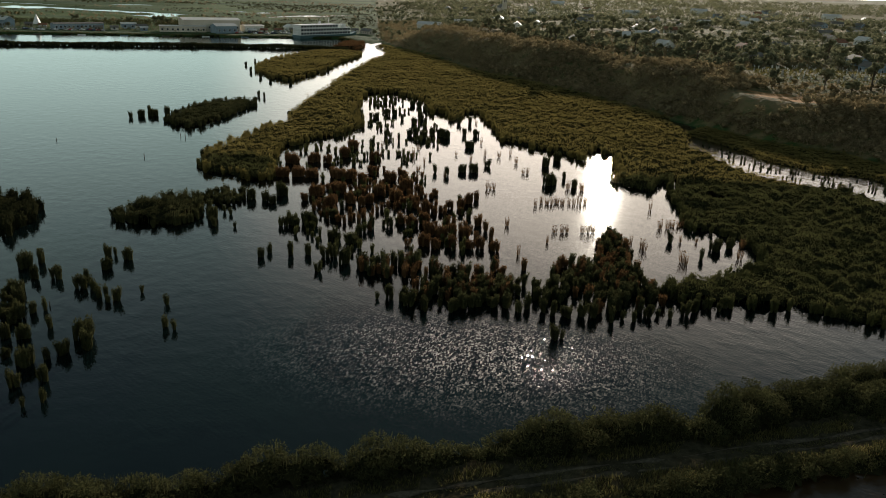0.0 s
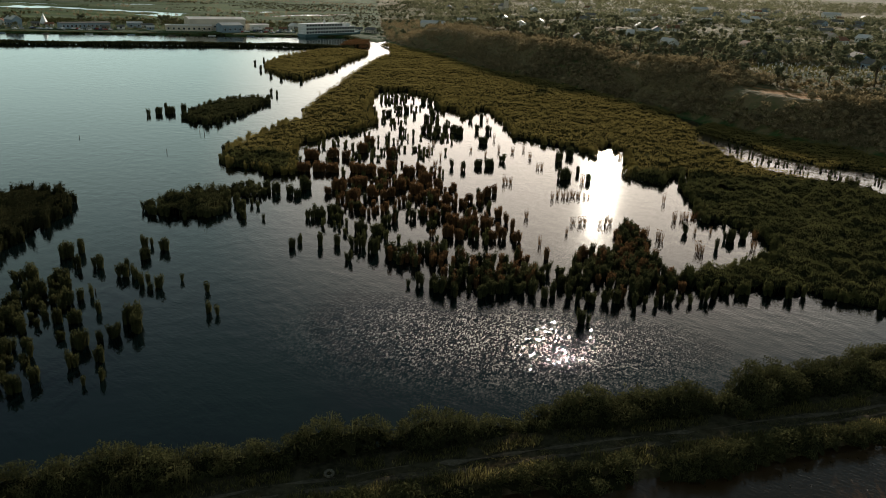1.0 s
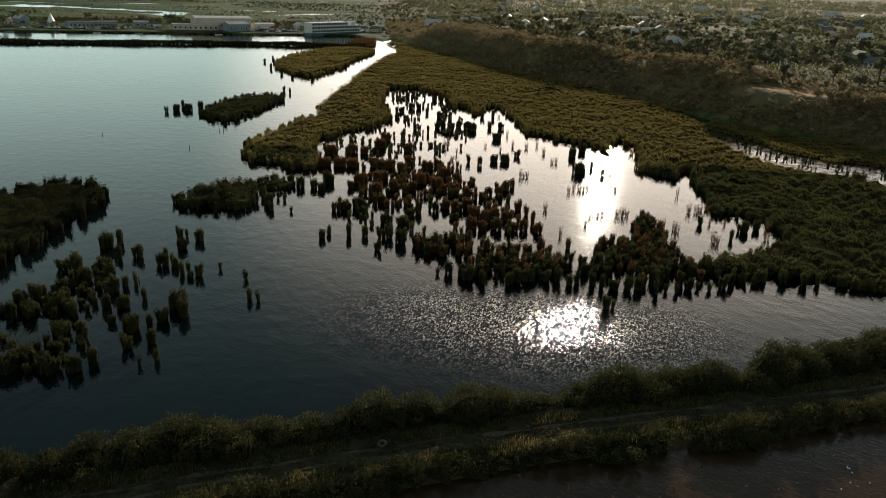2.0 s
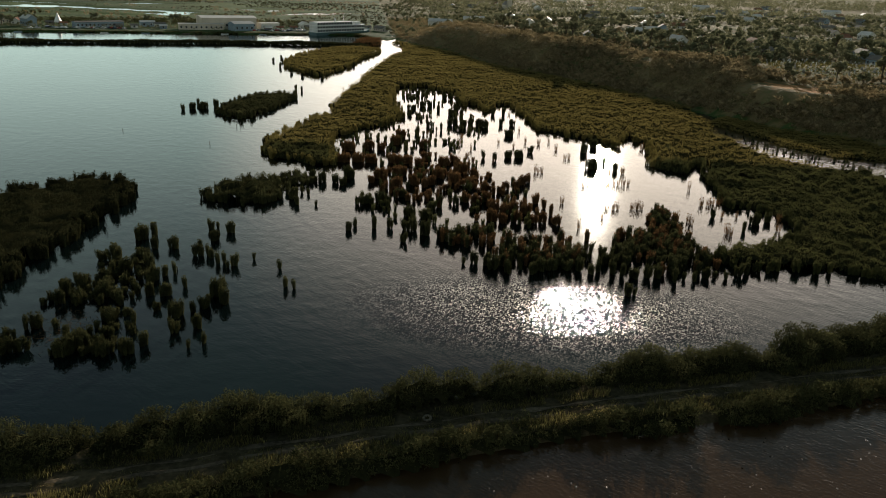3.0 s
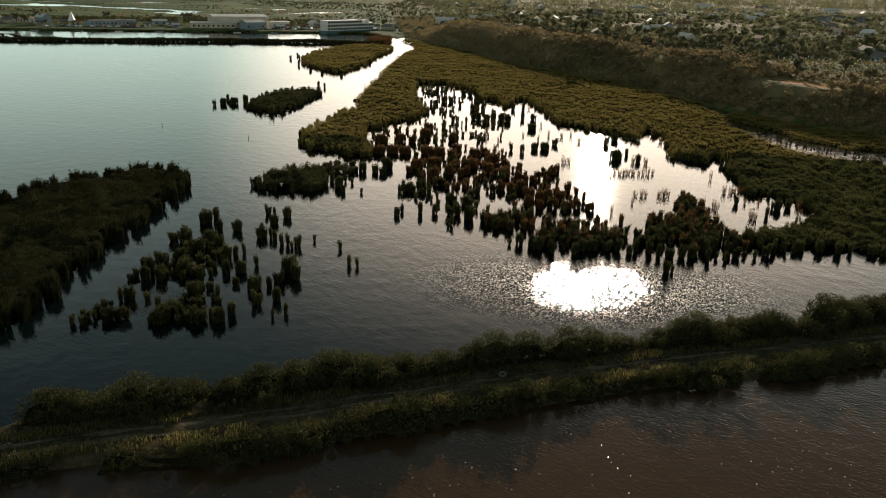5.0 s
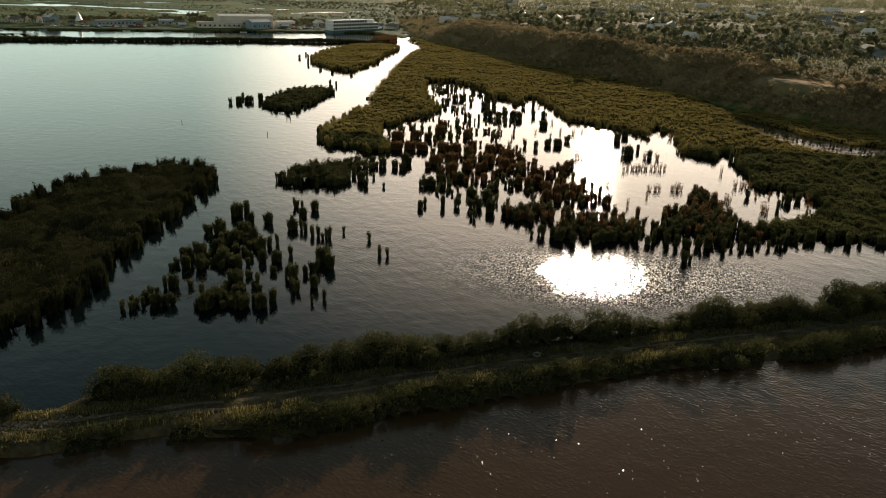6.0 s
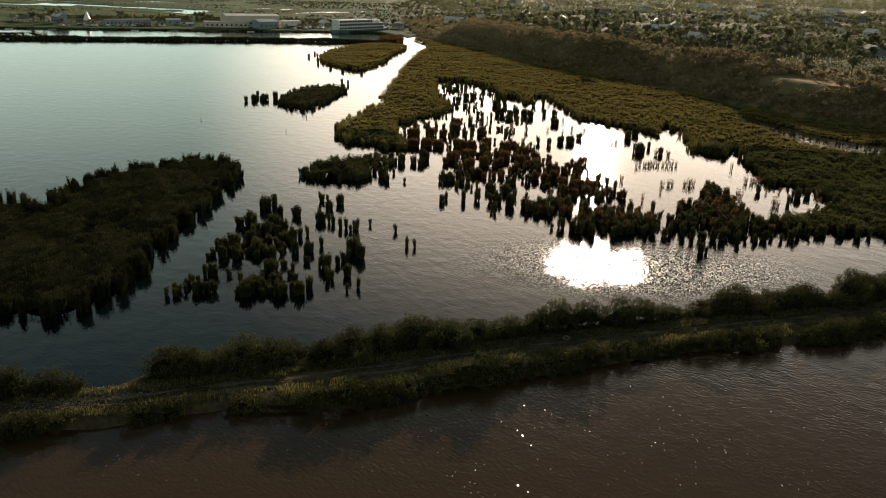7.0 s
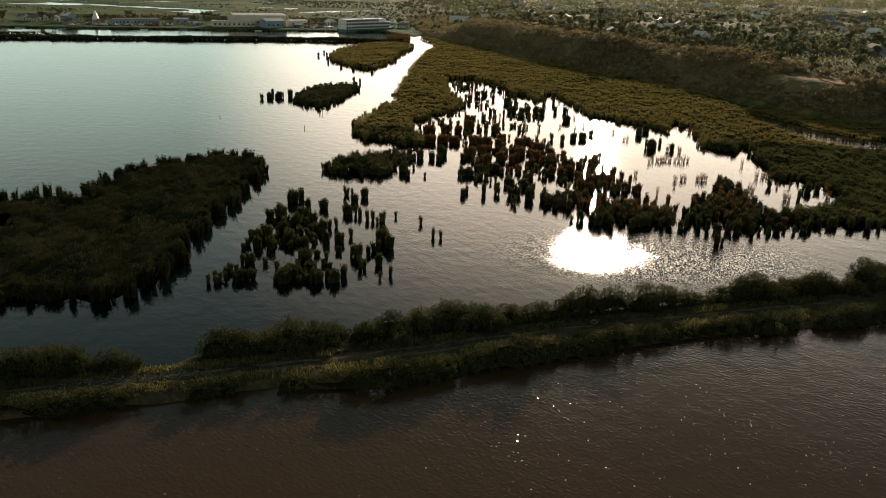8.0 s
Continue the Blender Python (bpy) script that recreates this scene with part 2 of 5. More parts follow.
def ground_material():
    """Meadow and marsh, with dry grass and bare earth where the ground's own fields say so."""
    m, n, l = material("ground")
    geo = n.new("ShaderNodeNewGeometry")
    col = None
    for k, (attr, colour) in enumerate((("", None), ("dry", (0.2, 0.15, 0.075, 1)), ("soil", (0.42, 0.2, 0.07, 1)), ("sand", (0.26, 0.23, 0.17, 1)))):
        if not attr:
            nz = n.new("ShaderNodeTexNoise")
            nz.inputs["Scale"].default_value, nz.inputs["Detail"].default_value = 0.012, 8
            mp = n.new("ShaderNodeMapping")
            mp.inputs["Scale"].default_value = (0.35, 1.0, 1.0)
            l.new(geo.outputs["Position"], mp.inputs["Vector"])
            l.new(mp.outputs["Vector"], nz.inputs["Vector"])
            r = n.new("ShaderNodeValToRGB")
            r.color_ramp.elements[0].position, r.color_ramp.elements[1].position = 0.35, 0.65
            r.color_ramp.elements[0].color, r.color_ramp.elements[1].color = (0.03, 0.06, 0.016, 1), (0.09, 0.13, 0.04, 1)
            l.new(nz.outputs["Fac"], r.inputs["Fac"])
            col = r.outputs["Color"]
            continue
        at = n.new("ShaderNodeAttribute")
        at.attribute_name = attr
        nz = n.new("ShaderNodeTexNoise")
        nz.inputs["Scale"].default_value, nz.inputs["Detail"].default_value = 0.22, 6
        l.new(geo.outputs["Position"], nz.inputs["Vector"])
        a = n.new("ShaderNodeMath")
        a.operation = "ADD"
        l.new(at.outputs["Fac"], a.inputs[0])
        l.new(nz.outputs["Fac"], a.inputs[1])
        r = n.new("ShaderNodeMapRange")
        r.inputs["From Min"].default_value, r.inputs["From Max"].default_value = 0.85, 1.15
        l.new(a.outputs[0], r.inputs["Value"])
        x = n.new("ShaderNodeMix")
        x.data_type = "RGBA"
        x.inputs["B"].default_value = colour
        l.new(r.outputs["Result"], x.inputs["Factor"])
        l.new(col, x.inputs["A"])
        col = x.outputs["Result"]
    fine = n.new("ShaderNodeTexNoise")
    fine.inputs["Scale"].default_value, fine.inputs["Detail"].default_value = 0.7, 6
    l.new(geo.outputs["Position"], fine.inputs["Vector"])
    bump = n.new("ShaderNodeBump")
    bump.inputs["Distance"].default_value = 0.8
    l.new(fine.outputs["Fac"], bump.inputs["Height"])
    p = n.new("ShaderNodeBsdfPrincipled")
    p.inputs["Roughness"].default_value, p.inputs["Specular IOR Level"].default_value = 0.95, 0.1
    l.new(col, p.inputs["Base Color"])
    l.new(bump.outputs["Normal"], p.inputs["Normal"])
    out = n.new("ShaderNodeOutputMaterial")
    l.new(p.outputs["BSDF"], out.inputs["Surface"])
    return m


GROUND = ground_material()


# ---- geometry helpers ----
def soup(name, verts, tris, mat):
    """A mesh from arrays of vertices and triangles."""
    me = bpy.data.meshes.new(name)
    verts, tris = np.asarray(verts, np.float32), np.asarray(tris, np.int32)
    me.vertices.add(len(verts))
    me.vertices.foreach_set("co", verts.ravel())
    me.loops.add(tris.size)
    me.loops.foreach_set("vertex_index", tris.ravel())
    me.polygons.add(len(tris))
    me.polygons.foreach_set("loop_start", np.arange(0, tris.size, 3, dtype=np.int32))
    me.materials.append(mat)
    me.update(calc_edges=True)
    me.shade_flat()
    return me


def join(pieces):
    vs, ts, at = [], [], 0
    for v, t in pieces:
        vs.append(np.asarray(v, float))
        ts.append(np.asarray(t, int) + at)
        at += len(v)
    return np.concatenate(vs), np.concatenate(ts)


def vnoise(x, y, size, seed=0):
    """Smooth value noise in 0 to 1."""
    x, y = np.asarray(x, float) / size, np.asarray(y, float) / size
    i, j = np.floor(x).astype(np.int64), np.floor(y).astype(np.int64)
    u, v = x - i, y - j
    u, v = u * u * (3 - 2 * u), v * v * (3 - 2 * v)

    def h(a, b):
        k = (a * 374761393 + b * 668265263 + seed * 362437) & 0x7FFFFFFF
        k = ((k ^ (k >> 13)) * 1274126177) & 0x7FFFFFFF
        return ((k ^ (k >> 16)) & 0xFFFF) / 65535.0

    return (h(i, j) * (1 - u) + h(i + 1, j) * u) * (1 - v) + (h(i, j + 1) * (1 - u) + h(i + 1, j + 1) * u) * v


def inside(p, outline):
    x, y = p[:, 0], p[:, 1]
    hit = np.zeros(len(p), bool)
    q = np.asarray(outline, float)
    for (ax, ay), (bx, by) in zip(q, np.roll(q, -1, 0)):
        if ay != by:
            hit ^= ((ay > y) != (by > y)) & (x < (bx - ax) * (y - ay) / (by - ay) + ax)
    return hit


def edge_distance(p, line, closed=True):
    q = np.asarray(line, float)
    ends = np.roll(q, -1, 0) if closed else q[1:]
    best = np.full(len(p), 1e9)
    for a, b in zip(q if closed else q[:-1], ends):
        d = b - a
        s = np.clip(((p - a) @ d) / max(d @ d, 1e-9), 0, 1)
        best = np.minimum(best, np.hypot(*(p - a - s[:, None] * d).T))
    return best


def ragged(p, amp=1.0):
    """Points shifted by an uneven field, so that a stand's edge runs in bays and tongues."""
    x, y = p[:, 0], p[:, 1]
    dx = (vnoise(x, y, 7, 71) - 0.5) * 3.4 + (vnoise(x, y, 2.6, 72) - 0.5) * 2.4
    dy = (vnoise(x, y, 7, 73) - 0.5) * 3.4 + (vnoise(x, y, 2.6, 74) - 0.5) * 2.4
    return p + np.stack([dx, dy], 1) * amp


def mounds(x, y, cell, seed=0):
    """Rounded tussock tops: 1 at a tussock's middle, falling to its rim, each of its own height."""
    i0, j0 = np.floor(x / cell).astype(np.int64), np.floor(y / cell).astype(np.int64)
    best = np.zeros(len(x))
    for di in (-1, 0, 1):
        for dj in (-1, 0, 1):
            i, j = i0 + di, j0 + dj
            ox, oy = vnoise(i * 3.0, j * 3.0, 1, seed + 1), vnoise(i * 3.0, j * 3.0, 1, seed + 2)
            tall = 0.72 + 0.38 * vnoise(i * 3.0, j * 3.0, 1, seed + 3)
            d = np.hypot(x - (i + ox) * cell, y - (j + oy) * cell) / cell
            best = np.maximum(best, tall * (1 - 1.1 * d * d))
    return best


def scatter(outline, step, rng, jitter=0.5, rough=0.0):
    q = np.asarray(outline, float)
    lo, hi = q.min(0), q.max(0)
    gx, gy = np.meshgrid(np.arange(lo[0], hi[0], step), np.arange(lo[1], hi[1], step))
    p = np.stack([gx.ravel(), gy.ravel()], 1)
    p += rng.uniform(-jitter, jitter, p.shape) * step
    return p[inside(ragged(p, rough) if rough else p, outline)]


def blades(base, tip, width, rng, droop=0.0, belly=0.5):
    """Bent, tapered leaf blades from base to tip."""
    n = len(base)
    mid = base * (1 - belly) + tip * belly
    mid[:, 2] += droop * (tip[:, 2] - base[:, 2])
    a = rng.uniform(0, 2 * np.pi, n)
    w = np.stack([np.cos(a), np.sin(a), np.zeros(n)], 1) * np.asarray(width).reshape(-1, 1)
    v = np.stack([base, mid - w * 0.5, mid + w * 0.5, tip], 1).reshape(-1, 3)
    k = np.arange(n)[:, None] * 4
    t = np.stack([k + [0, 2, 1], k + [1, 2, 3]], 1).reshape(-1, 3)
    return v, t


def slivers(foot, end, width, rng):
    """Narrow single-face leaves from foot to end."""
    n = len(foot)
    a = rng.uniform(0, 2 * np.pi, n)
    w = np.stack([np.cos(a), np.sin(a), np.zeros(n)], 1) * np.asarray(width).reshape(-1, 1) * 0.5
    v = np.stack([foot - w, foot + w, end], 1).reshape(-1, 3)
    return v, np.arange(n * 3).reshape(-1, 3)


def sheaf_core(r, h, rng, lean):
    """The close-packed middle of a sheaf: narrow at the water, swelling to a rounded head."""
    sides = 7
    ang = np.arange(sides) * 2 * np.pi / sides + rng.uniform(0, 1)
    rings = []
    for f, w in ((-0.12, 0.6), (0.22, 0.56), (0.52, 0.72), (0.78, 0.86), (0.93, 0.6)):
        ring = np.column_stack([np.cos(ang), np.sin(ang)]) * (r * w * rng.uniform(0.84, 1.14, sides))[:, None] + np.asarray(lean) * h * f * f
        rings.append(np.column_stack([ring, np.full(sides, h * f) + rng.normal(0, 0.02 * h, sides)]))
    v = np.concatenate(rings + [[(lean[0] * h, lean[1] * h, h)]])
    t = []
    for k in range(4):
        for i in range(sides):
            j = (i + 1) % sides
            a, b = k * sides, (k + 1) * sides
            t += [(a + i, a + j, b + j), (a + i, b + j, b + i)]
    t += [(4 * sides + i, 4 * sides + (i + 1) % sides, 5 * sides) for i in range(sides)]
    return v, np.array(t)


def tuft_shape(r, h, count, rng, lean, core=True):
    """A sheaf of reeds: a tight waist at the water, stems flaring to a brushy head, short leaves on the skin."""
    a, d = rng.uniform(0, 2 * np.pi, count), np.sqrt(rng.uniform(0.1, 1, count))
    out = np.stack([np.cos(a), np.sin(a)], 1)
    lean = np.asarray(lean)
    base = np.zeros((count, 3))
    base[:, :2] = out * (d * r * 0.58)[:, None]
    base[:, 2] = -0.3
    tip = np.zeros((count, 3))
    tip[:, :2] = out * (d * (r * 1.02 + 0.04 * h))[:, None] + rng.normal(0, 0.03 * h, (count, 2)) + lean * h
    tip[:, 2] = h * (1.1 - 0.2 * d ** 2) * rng.uniform(0.7, 1.06, count)
    stems = blades(base, tip, rng.uniform(0.05, 0.09, count), rng, 0.02, 0.3)
    m = int(count * 3)
    b, u = rng.uniform(0, 2 * np.pi, m), rng.uniform(0.12, 1.0, m) ** 0.6
    wide = r * np.interp(u, [0, 0.22, 0.52, 0.78, 1.0], [0.6, 0.57, 0.74, 0.9, 0.5]) * rng.uniform(0.85, 1.08, m)
    way = np.stack([np.cos(b), np.sin(b)], 1)
    foot = np.column_stack([way * wide[:, None] + lean * (h * u * u)[:, None], h * u])
    reach = rng.uniform(0.06, 0.24, m)
    turn = rng.normal(0, 0.7, m)
    end = foot + np.column_stack([np.cos(b + turn) * reach, np.sin(b + turn) * reach, rng.uniform(0.02, 0.4, m)])
    leaves = slivers(foot, end, rng.uniform(0.1, 0.2, m), rng)
    return join([sheaf_core(r * 0.8, h * 0.86, rng, lean), stems, leaves] if core else [stems, (leaves[0][:count * 3], leaves[1][:count])])


def clump_shape(r, h, count, rng, lean=0.15):
    """One tussock: a few ragged tufts of unequal height that stand close together."""
    n = 1 if r < 0.5 else int(2 + 3.2 * r * r)
    made = []
    for k in range(n):
        a, d = k * 2.4 + rng.uniform(-0.5, 0.5), math.sqrt((k + 0.3) / n) * r * 0.72 if n > 1 else 0.0
        size = r if n == 1 else rng.uniform(0.28, 0.46) * (0.75 + 0.25 * r)
        tall = h * rng.uniform(0.62, 1.1) * (1.0 - 0.2 * d / max(r, 0.1))
        way = (rng.normal(lean * 0.6, 0.1), rng.normal(0, 0.1)) if n > 1 else (rng.normal(0, 0.04), rng.normal(0, 0.04))
        v, t = tuft_shape(size, tall, max(18, int(count * 0.72 / n)), rng, way)
        made.append((v + [math.cos(a) * d, math.sin(a) * d, 0], t))
    return join(made)


def bed_shape(outline, rng, height, spacing, holes=(), gaps=0.0, keep=None, body=2.0, blades_each=3, wide=0.11, rough=0.8, cell=2.8, leafy=17):
    """A closed stand of reeds: a rough inner body and a coat of blades, uneven in height."""
    p = scatter(outline, spacing, rng, rough=rough)
    if keep is not None:
        p = p[keep(p)]
    for hx, hy, hr in holes:
        p = p[np.hypot(p[:, 0] - hx, p[:, 1] - hy) > hr]
    if gaps:
        p = p[vnoise(p[:, 0], p[:, 1], 5.5, 5) * 0.6 + vnoise(p[:, 0], p[:, 1], 2.3, 6) * 0.4 > gaps]
    edge = edge_distance(p, outline)
    hp = height * stand_height(p, cell)
    hp *= 0.75 + 0.25 * np.clip(edge / 1.5, 0, 1)
    n = len(p) * blades_each
    base = np.zeros((n, 3))
    base[:, :2] = np.repeat(p, blades_each, 0) + rng.normal(0, spacing * 0.24, (n, 2))
    h = np.repeat(hp, blades_each) * rng.uniform(0.84, 1.07, n) * (1.14 if cell > 3.3 else 1.0)
    base[:, 2] = np.where(np.repeat(edge, blades_each) < (2.2 if cell < 3.3 else 0.3), -0.4, h * 0.72)
    tip = base.copy()
    tip[:, :2] += rng.normal(0, 0.12, (n, 2)) + [0.1, 0.03]
    tip[:, 2] = h
    coat = blades(base, tip, rng.uniform(0.7, 1.3, n) * wide, rng, 0.02, 0.4)
    # feathery leaves that hang over the rounded tops
    m = int(len(p) * leafy)
    pick = rng.integers(0, len(p), m)
    foot = np.zeros((m, 3))
    foot[:, :2] = p[pick] + rng.uniform(-0.6, 0.6, (m, 2)) * spacing
    foot[:, 2] = height * stand_height(foot[:, :2], cell) * rng.uniform(0.78, 0.98, m) * (0.75 + 0.25 * np.clip(edge[pick] / 1.5, 0, 1))
    rim = edge[pick] < (1.2 if cell < 3.3 else 1.7)
    foot[:, 2] *= np.where(rim, rng.uniform(0.15, 1.0, m), 1.0)
    b, reach = rng.uniform(0, 2 * np.pi, m), rng.uniform(0.12, 0.34, m) * (0.6 + wide * 4)
    end = foot + np.stack([np.cos(b) * reach, np.sin(b) * reach, rng.uniform(-0.06, 0.36, m) * (0.7 + wide * 3)], 1)
    leaves = slivers(foot, end, rng.uniform(0.7, 1.4, m) * wide * 1.5, rng)
    return join([coat, leaves]), body_shape(outline, height, body, holes, gaps, keep, rough, cell) if body else None


def stand_height(p, cell):
    """Uneven tops: broad swells, and rounded mounds with dips between them."""
    x, y = p[:, 0], p[:, 1]
    if cell >= 3.3:
        return (0.45 + 0.75 * vnoise(x, y, 8, 2)) * np.maximum(0.06 + 1.08 * mounds(x, y, cell, 80), 0.36)
    swell = 0.58 + 0.3 * vnoise(x, y, 17, 1) + 0.3 * vnoise(x, y, 6, 2)
    lumpy = np.clip(1.9 * vnoise(x, y, 14, 3), 0.45, 1.1) * np.clip(1.25 - (y - 150) / 300, 0.4, 1.0)
    top = np.maximum(mounds(x, y, cell * 0.95, 80), 0.15) * (0.62 + 0.5 * mounds(x, y, cell * 2.1, 84))
    return swell * (0.9 + lumpy * (1.1 * top - 0.9))


def body_shape(outline, height, step, holes=(), gaps=0.0, keep=None, rough=0.0, cell=2.8):
    q = np.asarray(outline, float)
    lo, hi = q.min(0) - step, q.max(0) + step
    xs, ys = np.arange(lo[0], hi[0] + step, step), np.arange(lo[1], hi[1] + step, step)
    gx, gy = np.meshgrid(xs, ys)
    p = np.stack([gx.ravel(), gy.ravel()], 1)
    ok = inside(ragged(p, rough) if rough else p, outline)
    if keep is not None:
        ok &= keep(p)
    for hx, hy, hr in holes:
        ok &= np.hypot(p[:, 0] - hx, p[:, 1] - hy) > hr + 0.5
    if gaps:
        ok &= vnoise(p[:, 0], p[:, 1], 5.5, 5) * 0.6 + vnoise(p[:, 0], p[:, 1], 2.3, 6) * 0.4 > gaps + 0.02
    edge = edge_distance(p, outline)
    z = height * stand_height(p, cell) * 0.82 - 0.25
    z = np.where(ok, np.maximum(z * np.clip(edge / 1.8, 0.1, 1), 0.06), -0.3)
    v = np.column_stack([p, z])
    w = len(xs)
    i = (np.arange(len(ys) - 1)[:, None] * w + np.arange(w - 1)[None]).ravel()
    quad = np.stack([i, i + 1, i + w + 1, i + w], 1)
    quad = quad[ok[quad].sum(1) >= 3]
    used, inv = np.unique(quad, return_inverse=True)
    quad = inv.reshape(-1, 4)
    return v[used], np.concatenate([quad[:, [0, 1, 2]], quad[:, [0, 2, 3]]])


def border(line, step, rng, height, closed=True, sizes=(0.45, 1.25)):
    """Tussocks strung unevenly along the edge of a stand."""
    q = np.asarray(list(line) + ([line[0]] if closed else []), float)
    run = np.concatenate([[0], np.cumsum(np.hypot(*np.diff(q, axis=0).T))])
    made, at = [], rng.uniform(0, step)
    while at < run[-1]:
        x, y = np.interp(at, run, q[:, 0]) + rng.normal(0, 0.8), np.interp(at, run, q[:, 1]) + rng.normal(0, 0.8)
        r = rng.uniform(*sizes)
        v, t = clump_shape(r, height * rng.uniform(0.75, 1.15), int(30 + 55 * r * r), rng, rng.uniform(-0.1, 0.2))
        made.append((v + [x, y, 0], t))
        at += step * rng.uniform(0.4, 1.7)
    return made


def hedge_shape(outline, rng, height, step, keep):
    """Rounded bushy heads of leaf sprays, crowded into a hedge of uneven height."""
    p = scatter(outline, step, rng, rough=0.5)
    p = p[keep(p)]
    p = p[(p[:, 0] > -125) & (p[:, 0] < 98)]
    edge = edge_distance(p, outline)
    tops = height * stand_height(p, 4.2) * (0.7 + 0.3 * np.clip(edge / 1.5, 0, 1))
    made = []
    for (x, y), h, e in zip(p, tops, edge):
        r = rng.uniform(0.55, 0.95) * min(0.5 + 0.16 * h, 1.1)
        foot = min(e * 0.5, 0.7)
        lobes = [(x, y, foot + max(h - r, 0.3), r)]
        if h > 1.6:
            lobes.append((x + rng.normal(0, 0.2), y + rng.normal(0, 0.2), foot + h * 0.4, r * 1.05))
        if h > 2.2:
            lobes.append((x + rng.normal(0, 0.2), y + rng.normal(0, 0.2), 0.2 + h * 0.12, r * 1.1))
        made.append(leaf_cloud(rng, lobes, int(85 * len(lobes) * (r / 0.8) ** 2), 0.29))
    return join(made)


def reed_bed(name, label, outline, height=2.2, spacing=1.0, mat=None, edging=0.0, edge_line=None, edge_tall=0.85, edge_sizes=(0.45, 1.25), bushes=0.0, **more):
    """A stand of reeds as one thing: its coat of blades and a near-black inner body that paints the shade between them.
    """
    rng = np.random.default_rng(abs(int(outline[0][0] * 31 + outline[0][1] * 7)))
    coat, inner = bed_shape(outline, rng, height, spacing, **more)
    if bushes:
        coat = join([coat, hedge_shape(outline, rng, height, bushes, more["keep"])])
    if edging:
        coat = join([coat] + border(edge_line or outline, edging, rng, height * edge_tall, edge_line is None, edge_sizes))
    top = tagged(new(name, soup(name, *coat, mat or REED)), label, "reeds", kind="stuff")
    if inner is None:
        return top
    child = new("reed_shade_body", soup("reed_shade_body", *inner, REED_SHADE))
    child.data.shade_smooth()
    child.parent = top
    return top


def part(name, shape, mat, parent, label="", place=None):
    """One mesh under a thing or a part."""
    me = shape if isinstance(shape, bpy.types.Mesh) else soup(name, *shape, mat)
    ob = new(name, me)
    ob.parent = parent
    if place is not None:
        ob.matrix_basis = place
    return tagged(ob, label)


def thing(name, label, category, at, group=""):
    ob = new(name)
    ob.empty_display_size = 0.5
    ob.matrix_basis = at
    return tagged(ob, label, category, group)


def box(x0, x1, y0, y1, z0, z1):
    v = [(x, y, z) for z in (z0, z1) for y in (y0, y1) for x in (x0, x1)]
    q = [(0, 2, 3, 1), (4, 5, 7, 6), (0, 1, 5, 4), (1, 3, 7, 5), (3, 2, 6, 7), (2, 0, 4, 6)]
    return np.array(v, float), np.array([t for a, b, c, d in q for t in ((a, b, c), (a, c, d))])


def prism(profile, y0, y1):
    """A profile in x and z, pushed from y0 to y1; convex."""
    n = len(profile)
    v = [(x, y, z) for y in (y0, y1) for x, z in profile]
    t = [(0, i, i + 1) for i in range(1, n - 1)] + [(n, n + i + 1, n + i) for i in range(1, n - 1)]
    for i in range(n):
        j = (i + 1) % n
        t += [(i, n + i, n + j), (i, n + j, j)]
    return np.array(v, float), np.array(t)


def tube(a, b, ra, rb, sides=8):
    a, b = np.array(a, float), np.array(b, float)
    d = (b - a) / np.linalg.norm(b - a)
    s = np.cross(d, (0, 0, 1) if abs(d[2]) < 0.9 else (1, 0, 0))
    s /= np.linalg.norm(s)
    u = np.cross(d, s)
    ang = np.arange(sides) * 2 * np.pi / sides
    ring = np.cos(ang)[:, None] * s + np.sin(ang)[:, None] * u
    v = np.concatenate([a + ring * ra, b + ring * rb, [a], [b]])
    t = []
    for i in range(sides):
        j = (i + 1) % sides
        t += [(i, j, sides + j), (i, sides + j, sides + i), (j, i, 2 * sides), (sides + i, sides + j, 2 * sides + 1)]
    return v, np.array(t)


def leaf_cloud(rng, lobes, count, size):
    """Small leaf sprays strewn over the skin of several uneven lobes (x, y, z, radius)."""
    lobes = np.asarray(lobes, float)
    k = rng.choice(len(lobes), count, p=lobes[:, 3] ** 2 / (lobes[:, 3] ** 2).sum())
    d = rng.normal(0, 1, (count, 3))
    d /= np.linalg.norm(d, axis=1)[:, None]
    c = lobes[k, :3] + d * (lobes[k, 3] * rng.uniform(0.55, 1.12, count))[:, None] * [1, 1, 0.85]
    a, b = rng.normal(0, 1, (count, 3)), rng.normal(0, 1, (count, 3))
    a *= (size * rng.uniform(0.6, 1.2, count) / np.linalg.norm(a, axis=1))[:, None]
    b *= (size * rng.uniform(0.5, 1.0, count) / np.linalg.norm(b, axis=1))[:, None]
    v = np.stack([c - a * 0.6, c + b * 0.7, c + a * 0.7], 1).reshape(-1, 3)
    return v, np.arange(count * 3).reshape(-1, 3)


